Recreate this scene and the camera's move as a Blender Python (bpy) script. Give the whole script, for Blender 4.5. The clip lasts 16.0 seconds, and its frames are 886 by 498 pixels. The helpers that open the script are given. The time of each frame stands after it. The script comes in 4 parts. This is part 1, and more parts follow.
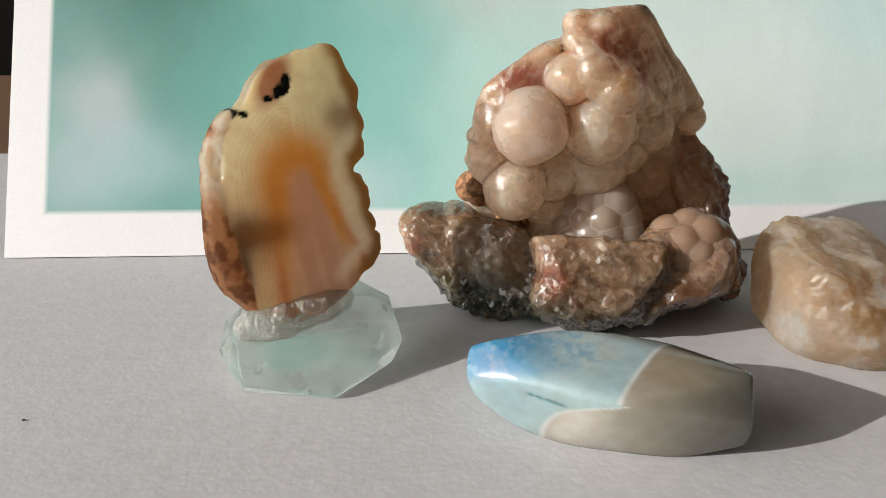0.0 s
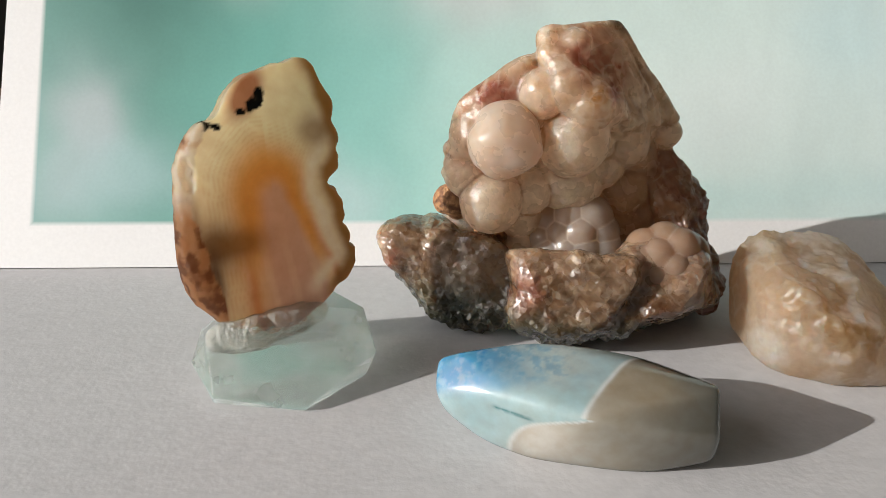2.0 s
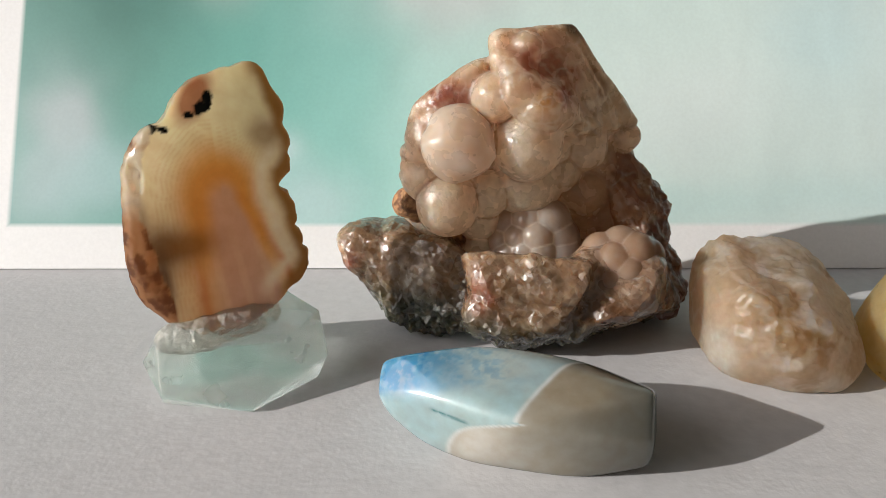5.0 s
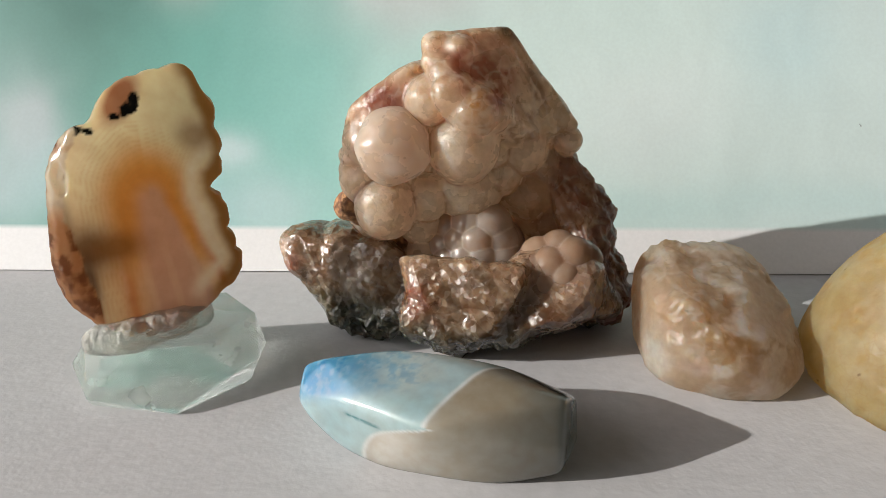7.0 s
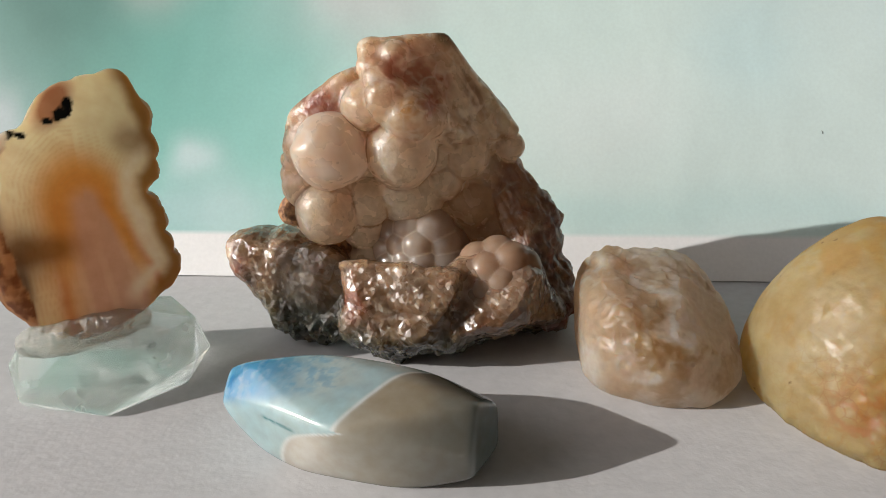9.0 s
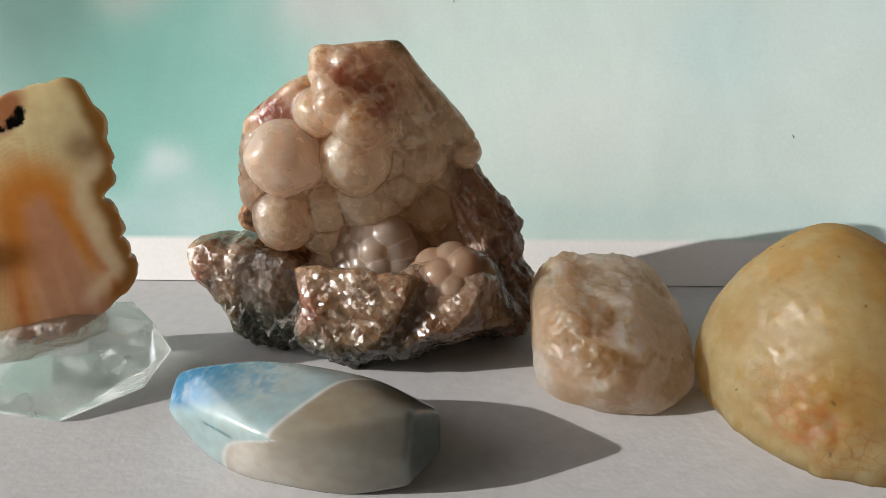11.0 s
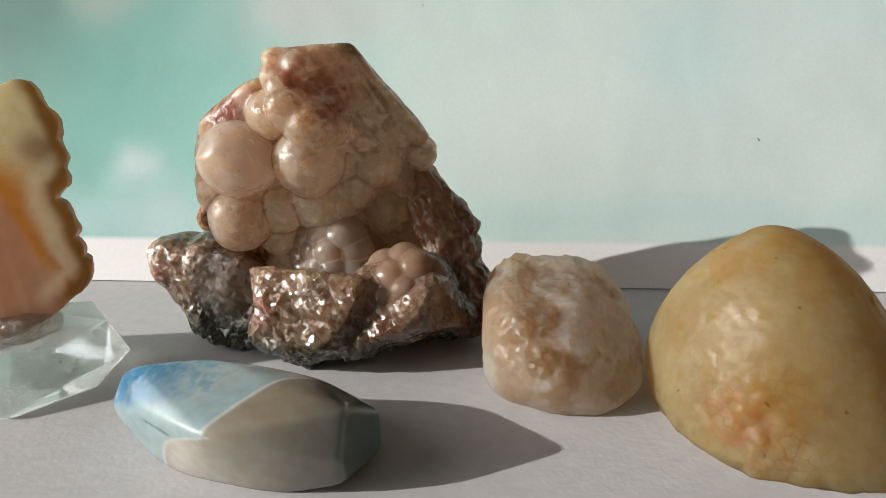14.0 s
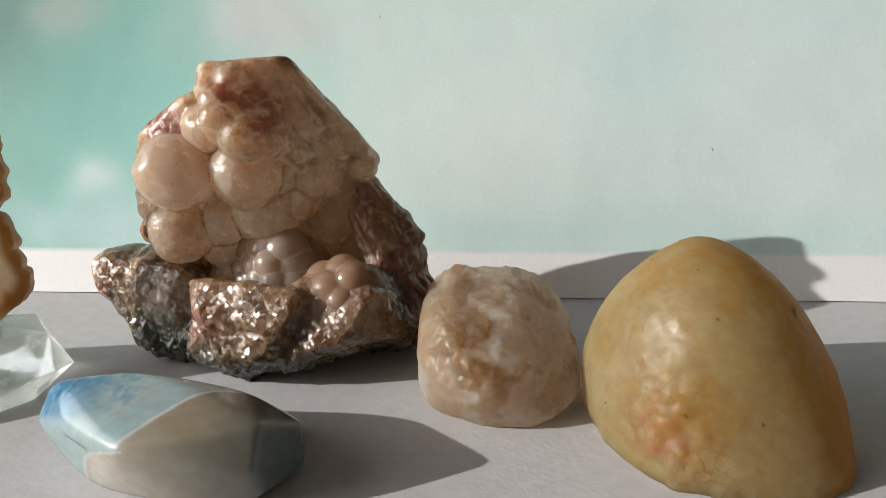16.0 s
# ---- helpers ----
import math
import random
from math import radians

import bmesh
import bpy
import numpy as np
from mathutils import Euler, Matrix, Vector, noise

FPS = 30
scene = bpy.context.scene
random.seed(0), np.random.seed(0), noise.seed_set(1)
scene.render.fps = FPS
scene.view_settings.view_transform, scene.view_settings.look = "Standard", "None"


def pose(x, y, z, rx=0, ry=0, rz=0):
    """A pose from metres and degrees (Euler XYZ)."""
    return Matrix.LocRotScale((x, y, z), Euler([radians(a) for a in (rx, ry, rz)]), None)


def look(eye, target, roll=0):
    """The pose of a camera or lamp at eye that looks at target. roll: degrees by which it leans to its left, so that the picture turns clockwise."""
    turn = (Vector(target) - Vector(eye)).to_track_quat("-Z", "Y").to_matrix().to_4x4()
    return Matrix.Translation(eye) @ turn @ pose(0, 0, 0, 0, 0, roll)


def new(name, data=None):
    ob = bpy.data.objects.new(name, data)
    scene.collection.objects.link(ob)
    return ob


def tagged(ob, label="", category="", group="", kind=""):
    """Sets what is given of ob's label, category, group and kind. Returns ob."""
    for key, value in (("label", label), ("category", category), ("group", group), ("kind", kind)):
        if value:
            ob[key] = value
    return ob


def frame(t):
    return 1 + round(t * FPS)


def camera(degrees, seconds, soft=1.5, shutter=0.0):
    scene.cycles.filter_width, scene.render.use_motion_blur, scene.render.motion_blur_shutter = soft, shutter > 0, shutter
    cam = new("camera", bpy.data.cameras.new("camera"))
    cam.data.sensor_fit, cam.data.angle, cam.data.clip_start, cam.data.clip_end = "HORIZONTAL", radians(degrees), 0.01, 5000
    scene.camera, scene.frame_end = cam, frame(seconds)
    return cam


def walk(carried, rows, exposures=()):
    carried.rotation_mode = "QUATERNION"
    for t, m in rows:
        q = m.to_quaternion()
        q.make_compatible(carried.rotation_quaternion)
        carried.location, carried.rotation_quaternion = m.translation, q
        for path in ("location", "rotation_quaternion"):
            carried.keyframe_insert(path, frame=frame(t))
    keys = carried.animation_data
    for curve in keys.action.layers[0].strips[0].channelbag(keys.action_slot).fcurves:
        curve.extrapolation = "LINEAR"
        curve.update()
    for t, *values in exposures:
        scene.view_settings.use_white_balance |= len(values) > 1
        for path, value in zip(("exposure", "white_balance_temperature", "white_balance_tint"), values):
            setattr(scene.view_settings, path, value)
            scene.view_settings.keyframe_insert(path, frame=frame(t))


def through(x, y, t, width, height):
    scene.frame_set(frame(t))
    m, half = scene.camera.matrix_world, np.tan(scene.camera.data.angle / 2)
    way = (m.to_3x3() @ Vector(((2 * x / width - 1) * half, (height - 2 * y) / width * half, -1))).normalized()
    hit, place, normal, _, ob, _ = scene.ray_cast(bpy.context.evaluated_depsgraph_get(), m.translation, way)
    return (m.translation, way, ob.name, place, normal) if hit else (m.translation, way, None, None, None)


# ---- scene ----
cam = camera(71.4, 16.0, soft=0.7)
PATH = [
    (0, (0.04343, 0.04367, 0.08035), (0.03387, 0.22795, 0.00322), -0.237),
    (0.5, (0.04427, 0.04351, 0.08018), (0.03455, 0.22815, 0.00394), -0.166),
    (1, (0.04544, 0.04307, 0.07989), (0.03537, 0.22857, 0.00581), -0.146),
    (1.5, (0.04889, 0.04317, 0.08000), (0.03785, 0.22922, 0.00746), -0.156),
    (2, (0.05045, 0.04360, 0.08030), (0.03942, 0.22944, 0.00723), -0.093),
    (2.5, (0.05271, 0.04389, 0.07988), (0.04121, 0.22995, 0.00742), -0.139),
    (3, (0.05469, 0.04404, 0.08034), (0.04275, 0.23002, 0.00775), -0.162),
    (3.5, (0.05684, 0.04382, 0.08030), (0.04407, 0.22995, 0.00823), -0.196),
    (4, (0.05854, 0.04390, 0.08037), (0.04508, 0.22982, 0.00790), -0.230),
    (6.5, (0.07690, 0.04556, 0.07992), (0.06007, 0.23182, 0.00904), -0.138),
    (7, (0.08144, 0.04643, 0.07976), (0.06403, 0.23268, 0.00901), -0.140),
    (7.5, (0.08601, 0.04725, 0.07925), (0.06818, 0.23368, 0.00908), -0.165),
    (8, (0.08940, 0.04750, 0.07932), (0.07096, 0.23389, 0.00916), -0.192),
    (8.5, (0.09561, 0.04785, 0.07912), (0.07571, 0.23440, 0.00982), -0.236),
    (9, (0.09862, 0.04776, 0.07908), (0.07793, 0.23458, 0.01076), -0.207),
    (9.5, (0.10180, 0.04838, 0.07945), (0.08070, 0.23514, 0.01108), -0.218),
    (12, (0.11661, 0.04919, 0.08037), (0.09224, 0.23613, 0.01358), -0.510),
    (12.5, (0.11879, 0.04919, 0.08008), (0.09423, 0.23632, 0.01392), -0.429),
    (13, (0.12105, 0.04935, 0.07985), (0.09671, 0.23638, 0.01331), -0.423),
    (13.5, (0.12307, 0.04950, 0.08005), (0.09912, 0.23644, 0.01314), -0.359),
    (14, (0.12403, 0.04950, 0.07991), (0.09950, 0.23644, 0.01317), -0.423),
    (14.5, (0.12608, 0.04957, 0.08018), (0.10119, 0.23657, 0.01376), -0.485),
    (15, (0.13019, 0.04966, 0.08036), (0.10515, 0.23704, 0.01507), -0.463),
    (15.5, (0.13413, 0.05059, 0.08048), (0.10917, 0.23813, 0.01563), -0.536),
    (16, (0.13926, 0.05160, 0.08078), (0.11433, 0.23929, 0.01634), -0.650),
]
EXPOSURE = ((0, 0.0), (4, 0.0), (9, -0.06), (12, -0.08), (16, -0.09))
walk(cam, [(t, look(eye, target, roll)) for t, eye, target, roll in PATH], EXPOSURE)

# ---- light ----
SUN_WAY = Vector((0.1437, 0.0545, -0.0584)).normalized()
sun = new("sun", bpy.data.lights.new("sun", "SUN"))
sun.data.energy, sun.data.angle, sun.data.color = 5.0, radians(0.5), (0.99, 0.95, 0.91)
sun.matrix_world = Matrix.Translation((-1, -0.5, 1)) @ SUN_WAY.to_track_quat("-Z", "Y").to_matrix().to_4x4()
world = bpy.data.worlds.new("world")
scene.world = world
world.use_nodes = True
sky = world.node_tree.nodes.new("ShaderNodeTexSky")
sky.sky_type, sky.sun_disc = "NISHITA", False
sky.sun_elevation, sky.sun_rotation = math.asin(-SUN_WAY.z), math.atan2(-SUN_WAY.x, -SUN_WAY.y)
world.node_tree.links.new(sky.outputs[0], world.node_tree.nodes["Background"].inputs[0])
world.node_tree.nodes["Background"].inputs[1].default_value = 0.1
# Unseen area lamp for sky fill, set in the added window opening.
window_fill = new("window_fill", bpy.data.lights.new("window_fill", "AREA"))
window_fill.data.shape, window_fill.data.size, window_fill.data.size_y = "RECTANGLE", 1.9, 1.35
window_fill.data.energy, window_fill.data.color = 18, (1.0, 0.98, 0.97)
window_fill.matrix_world = look((-1.46, -0.4, 0.78), (0.1, -0.4, 0.6))


# ---- numeric helpers ----
RND = np.random.RandomState(5)
LATTICE = RND.rand(32, 32, 32).astype(np.float32)


def vnoise(p, size, seed=0):
    """Smooth noise from 0 to 1 at points p, with features of that size."""
    q = p / size + seed * 7.31
    i = np.floor(q).astype(int)
    f = q - i
    f = f * f * (3 - 2 * f)
    out = np.zeros(len(p))
    for dx in (0, 1):
        for dy in (0, 1):
            for dz in (0, 1):
                w = (f[:, 0] if dx else 1 - f[:, 0]) * (f[:, 1] if dy else 1 - f[:, 1]) * (f[:, 2] if dz else 1 - f[:, 2])
                out += w * LATTICE[(i[:, 0] + dx) % 32, (i[:, 1] + dy) % 32, (i[:, 2] + dz) % 32]
    return out


def fbm(p, size, seed=0, octaves=3):
    total, amp, norm = 0, 1.0, 0
    for k in range(octaves):
        total = total + amp * vnoise(p, size / 2 ** k, seed + k * 3)
        norm += amp
        amp *= 0.5
    return total / norm


def cells(p, size, seed=0):
    """Nearest and second nearest distance to scattered seeds, and a value for the nearest seed."""
    q = p / size + seed * 3.7
    i = np.floor(q).astype(int)
    d1, d2, val = np.full(len(p), 9.0), np.full(len(p), 9.0), np.zeros(len(p))
    for dx in (-1, 0, 1):
        for dy in (-1, 0, 1):
            for dz in (-1, 0, 1):
                c = i + (dx, dy, dz)
                a, b, g = c[:, 0] % 32, c[:, 1] % 32, c[:, 2] % 32
                s = c + np.stack((LATTICE[a, b, g], LATTICE[b, g, a], LATTICE[g, a, b]), 1)
                d = np.linalg.norm(q - s, axis=1)
                near = d < d1
                d2 = np.where(near, d1, np.minimum(d2, d))
                val = np.where(near, LATTICE[(a + 11) % 32, b, g], val)
                d1 = np.where(near, d, d1)
    return d1, d2, val


def ridges(p, size, seed=0, octaves=3):
    """Creased relief with sharp crests, 0 to 1."""
    total, amp, norm = 0, 1.0, 0
    for k in range(octaves):
        total = total + amp * (1 - np.abs(2 * vnoise(p, size / 2 ** k, seed + k * 5) - 1))
        norm += amp
        amp *= 0.55
    return total / norm


def chips(p, size, seed=0, octaves=2):
    """Broken relief of flat facets that meet in sharp creases, 0 to 1."""
    turn = np.array(((0.36, 0.48, -0.8), (-0.8, 0.6, 0.0), (0.48, 0.64, 0.6)))
    total, amp, norm = 0, 1.0, 0
    for k in range(octaves):
        q = (p @ turn.T + 0.35 * size * np.stack((vnoise(p, size * 1.7, seed + 1), vnoise(p, size * 1.7, seed + 2), vnoise(p, size * 1.7, seed + 3)), 1)) / (size / 2.2 ** k) + (seed + k) * 5.17
        i = np.floor(q).astype(int)
        f = q - i
        order = np.argsort(-f, axis=1)
        at = i.copy()
        rows = np.arange(len(p))
        last = LATTICE[at[:, 0] % 32, at[:, 1] % 32, at[:, 2] % 32].astype(float)
        out = last.copy()
        for j in range(3):
            at[rows, order[:, j]] += 1
            value = LATTICE[at[:, 0] % 32, at[:, 1] % 32, at[:, 2] % 32]
            out += (value - last) * f[rows, order[:, j]]
            last = value
        total = total + amp * out
        norm += amp
        amp *= 0.42
        turn = turn @ turn
    return total / norm


def deepen(col, k):
    """Pigment as it looks through a depth of clear stone."""
    return np.clip(col, 0, 1) ** k


def smooth(x, a, b):
    k = np.clip((x - a) / (b - a), 0, 1)
    return k * k * (3 - 2 * k)


def blob(p, c, r):
    """A soft spot: 1 at its centre, falling to 0."""
    return np.exp(-(((p - np.array(c)) / np.array(r)) ** 2).sum(1))


def mix(a, b, k):
    return a + (np.array(b) - a) * k[:, None]


def flat_colour(p, c):
    return np.tile(np.array(c, float), (len(p), 1))


def hull_planes(points):
    bm = bmesh.new()
    for c in points:
        bm.verts.new(c)
    bmesh.ops.convex_hull(bm, input=bm.verts)
    bm.normal_update()
    planes = [(tuple(f.normal), f.normal.dot(f.verts[0].co)) for f in bm.faces]
    mid = sum((Vector(c) for c in points), Vector()) / len(points)
    bm.free()
    return [(n, c) if Vector(n).dot(mid) < c else (tuple(-v for v in n), -c) for n, c in planes]


def hull_field(points, soft, keep=0.7):
    """Distance to the rounded hull of some corners (millimetres)."""
    planes = hull_planes(points)

    def raw(p):
        d = np.stack([p @ np.array(n) - c for n, c in planes])
        m = d.max(0)
        return m + soft * np.log(np.exp((d - m) / soft).sum(0))
    level = keep * np.median(raw(np.array(points, float)))
    return lambda p: raw(p) - level


def ball_field(balls, soft=0.0):
    def field(p):
        d = None
        for x, y, z, r in balls:
            e = np.linalg.norm(p - (x, y, z), axis=1) - r
            if d is None:
                d = e
            elif soft:
                h = np.clip(0.5 + 0.5 * (e - d) / soft, 0, 1)
                d = e + (d - e) * h - soft * h * (1 - h)
            else:
                d = np.minimum(d, e)
        return d
    return field


def blend(f, g, soft):
    """Two fields grown together."""
    def field(p):
        a, b = f(p), g(p)
        h = np.clip(0.5 + 0.5 * (b - a) / soft, 0, 1)
        return b + (a - b) * h - soft * h * (1 - h)
    return field


def nets(field, lo, hi, h):
    """Surface of a distance field as points and quads."""
    axes = [np.arange(a, b + h, h) for a, b in zip(lo, hi)]
    n = [len(a) for a in axes]
    grid = np.stack(np.meshgrid(*axes, indexing="ij"), -1).reshape(-1, 3)
    v = np.concatenate([field(grid[k:k + 200000]) for k in range(0, len(grid), 200000)]).reshape(n)
    inside = v < 0
    m = [k - 1 for k in n]
    count = np.zeros(m, int)
    corners = [(a, b, c) for a in (0, 1) for b in (0, 1) for c in (0, 1)]
    for a, b, c in corners:
        count += inside[a:a + m[0], b:b + m[1], c:c + m[2]]
    cell = np.argwhere((count > 0) & (count < 8))
    ids = np.full(m, -1)
    ids[tuple(cell.T)] = np.arange(len(cell))
    total, hits = np.zeros((len(cell), 3)), np.zeros(len(cell))
    for s in corners:
        for ax in range(3):
            if s[ax]:
                continue
            e = list(s)
            e[ax] = 1
            v0, v1 = v[tuple((cell + s).T)], v[tuple((cell + e).T)]
            cut = (v0 < 0) != (v1 < 0)
            k = np.where(cut, v0 / np.where(cut, v0 - v1, 1), 0)
            at = cell + np.array(s, float)
            at[:, ax] += k
            total += at * cut[:, None]
            hits += cut
    verts = total / hits[:, None] * h + np.array([a[0] for a in axes])
    quads = []
    for ax in range(3):
        u, w = (ax + 1) % 3, (ax + 2) % 3
        s0 = [slice(None)] * 3
        s1 = [slice(None)] * 3
        s0[ax], s1[ax] = slice(0, -1), slice(1, None)
        a, b = inside[tuple(s0)], inside[tuple(s1)]
        e = np.argwhere(a != b)
        e = e[(e[:, u] > 0) & (e[:, w] > 0) & (e[:, u] < n[u] - 1) & (e[:, w] < n[w] - 1)]
        flip = b[tuple(e.T)]
        ring = []
        for du, dw in ((-1, -1), (0, -1), (0, 0), (-1, 0)):
            c = e.copy()
            c[:, u] += du
            c[:, w] += dw
            ring.append(ids[tuple(c.T)])
        ring = np.stack(ring, 1)
        ring[flip] = ring[flip][:, ::-1]
        quads.append(ring)
    return verts, np.concatenate(quads)


def normals_of(verts, quads):
    a, b, c, d = (verts[quads[:, k]] for k in range(4))
    n = np.cross(c - a, d - b)
    out = np.zeros_like(verts)
    for k in range(4):
        np.add.at(out, quads[:, k], n)
    return out / np.maximum(np.linalg.norm(out, axis=1), 1e-12)[:, None]


def mesh_of(name, verts, faces, material, tint=None, shade=True, veined=None):
    """A mesh object from points in millimetres, with a pigment for each point."""
    me = bpy.data.meshes.new(name)
    me.from_pydata((verts * 0.001).tolist(), [], faces.tolist())
    if shade:
        me.polygons.foreach_set("use_smooth", [True] * len(me.polygons))
    if tint is not None:
        at = me.color_attributes.new("tint", "FLOAT_COLOR", "POINT")
        at.data.foreach_set("color", np.c_[np.clip(tint, 0, 1), np.ones(len(tint))].astype(np.float32).ravel())
    if veined is not None:
        web = me.color_attributes.new("vein", "FLOAT_COLOR", "POINT")
        web.data.foreach_set("color", np.repeat(veined[:, None], 4, 1).astype(np.float32).ravel())
    me.materials.append(material)
    me.update()
    return new(name, me)


def under(ob, parent, label=""):
    ob.parent = parent
    return tagged(ob, label) if label else ob


def part(name, bm, material, parent=None, label=""):
    me = bpy.data.meshes.new(name)
    bm.to_mesh(me)
    bm.free()
    me.materials.append(material)
    ob = new(name, me)
    return under(ob, parent, label) if parent else ob


def box(bm, lo, hi):
    vs = [bm.verts.new((x, y, z)) for x in (lo[0], hi[0]) for y in (lo[1], hi[1]) for z in (lo[2], hi[2])]
    for f in ((0, 1, 3, 2), (4, 6, 7, 5), (0, 4, 5, 1), (2, 3, 7, 6), (0, 2, 6, 4), (1, 5, 7, 3)):
        bm.faces.new([vs[k] for k in f])


# ---- materials ----
def material(name):
    m = bpy.data.materials.new(name)
    m.use_nodes = True
    return m, m.node_tree.nodes, m.node_tree.links, m.node_tree.nodes["Principled BSDF"]


def bump_from(nodes, links, bsdf, height, strength, distance, before=None):
    b = nodes.new("ShaderNodeBump")
    b.inputs["Strength"].default_value, b.inputs["Distance"].default_value = strength, distance
    links.new(height, b.inputs["Height"])
    if before:
        links.new(before, b.inputs["Normal"])
    links.new(b.outputs[0], bsdf.inputs["Normal"])
    return b.outputs[0]


def texture(nodes, links, kind, size_mm, detail=3.0):
    co = nodes.new("ShaderNodeTexCoord")
    t = nodes.new("ShaderNodeTex" + kind)
    t.inputs["Scale"].default_value = 1000.0 / size_mm
    if kind == "Noise":
        t.inputs["Detail"].default_value = detail
    links.new(co.outputs["Object"], t.inputs["Vector"])
    return t


def ramp(nodes, links, value, stops):
    r = nodes.new("ShaderNodeValToRGB")
    while len(r.color_ramp.elements) < len(stops):
        r.color_ramp.elements.new(0.5)
    for e, (at, c) in zip(r.color_ramp.elements, stops):
        e.position, e.color = at, (c, c, c, 1) if isinstance(c, float) else (*c, 1)
    links.new(value, r.inputs[0])
    return r.outputs[0]


def times(nodes, links, a, b):
    k = nodes.new("ShaderNodeMix")
    k.data_type, k.blend_type = "RGBA", "MULTIPLY"
    k.inputs[0].default_value = 1
    links.new(a, k.inputs[6])
    links.new(b, k.inputs[7])
    return k.outputs[2]


def mineral(name, rough=0.3, scatter=0.5, reach=(3, 2, 1.4), through=0.0, grain=(0.9, 0.25, 0.25), facet=(3.0, 0.0), coat=0.0, vary=(0.82, 1.1), rough_span=0.12, vein=None, glassy=0.0):
    """Stone with its pigment from the points, light that wanders inside it, grain and small fracture facets."""
    m, nodes, links, bsdf = material(name)
    at = nodes.new("ShaderNodeAttribute")
    at.attribute_name = "tint"
    speck = texture(nodes, links, "Noise", grain[0] * 2.2, 5)
    fine = ramp(nodes, links, speck.outputs[0], [(0.3, (vary[0], vary[0] * 0.94, vary[0] * 0.88)), (0.7, vary[1])])
    colour = times(nodes, links, at.outputs[0], fine)
    if vein:
        warp = texture(nodes, links, "Noise", vein[0] * 1.2, 3)
        add = nodes.new("ShaderNodeVectorMath")
        add.operation = "MULTIPLY_ADD"
        links.new(warp.outputs["Color"], add.inputs[0])
        add.inputs[1].default_value = [vein[0] * 0.0012] * 3
        links.new(nodes.new("ShaderNodeTexCoord").outputs["Object"], add.inputs[2])
        web = nodes.new("ShaderNodeTexVoronoi")
        web.feature = "DISTANCE_TO_EDGE"
        web.inputs["Scale"].default_value = 1000.0 / vein[0]
        links.new(add.outputs[0], web.inputs["Vector"])
        line = ramp(nodes, links, web.outputs["Distance"], [(0.0, 1.0), (0.09, 0.0)])
        where = nodes.new("ShaderNodeAttribute")
        where.attribute_name = "vein"
        stain = nodes.new("ShaderNodeMix")
        stain.data_type = "RGBA"
        links.new(times(nodes, links, line, where.outputs["Color"]), stain.inputs[0])
        links.new(colour, stain.inputs[6])
        stain.inputs[7].default_value = (*vein[1], 1)
        colour = stain.outputs[2]
    links.new(colour, bsdf.inputs["Base Color"])
    cloud = texture(nodes, links, "Noise", 5.0, 4)
    links.new(ramp(nodes, links, cloud.outputs[0], [(0.3, rough - rough_span), (0.7, rough + rough_span)]), bsdf.inputs["Roughness"])
    bsdf.inputs["IOR"].default_value = 1.54
    bsdf.inputs["Subsurface Weight"].default_value = scatter
    bsdf.inputs["Subsurface Radius"].default_value = [r * 0.001 for r in reach]
    bsdf.inputs["Subsurface Scale"].default_value = 1.0
    bsdf.inputs["Coat Weight"].default_value, bsdf.inputs["Coat Roughness"].default_value = coat, 0.06
    g = texture(nodes, links, "Noise", grain[0], 4)
    n1 = bump_from(nodes, links, bsdf, g.outputs[0], grain[1], grain[2] * 0.001)
    if facet[1]:
        warp = texture(nodes, links, "Noise", facet[0] * 1.5, 2)
        add = nodes.new("ShaderNodeVectorMath")
        add.operation = "MULTIPLY_ADD"
        links.new(warp.outputs["Color"], add.inputs[0])
        add.inputs[1].default_value = [facet[0] * 0.001] * 3
        co = nodes.new("ShaderNodeTexCoord")
        links.new(co.outputs["Object"], add.inputs[2])
        f = nodes.new("ShaderNodeTexVoronoi")
        f.inputs["Scale"].default_value = 1000.0 / facet[0]
        links.new(add.outputs[0], f.inputs["Vector"])
        tilt = nodes.new("ShaderNodeVectorMath")
        tilt.operation = "MULTIPLY_ADD"
        links.new(f.outputs["Color"], tilt.inputs[0])
        tilt.inputs[1].default_value = [facet[1]] * 3
        tilt.inputs[2].default_value = [-facet[1] / 2] * 3
        lean = nodes.new("ShaderNodeVectorMath")
        links.new(n1, lean.inputs[0])
        links.new(tilt.outputs[0], lean.inputs[1])
        unit = nodes.new("ShaderNodeVectorMath")
        unit.operation = "NORMALIZE"
        links.new(lean.outputs[0], unit.inputs[0])
        links.new(unit.outputs[0], bsdf.inputs["Normal"])
        if coat:
            links.new(unit.outputs[0], bsdf.inputs["Coat Normal"])
    bsdf.inputs["Transmission Weight"].default_value = glassy
    if through:
        tr = nodes.new("ShaderNodeBsdfTranslucent")
        mx = nodes.new("ShaderNodeMixShader")
        mx.inputs[0].default_value = through
        links.new(colour, tr.inputs[0])
        links.new(bsdf.outputs[0], mx.inputs[1])
        links.new(tr.outputs[0], mx.inputs[2])
        links.new(mx.outputs[0], nodes["Material Output"].inputs[0])
    return m


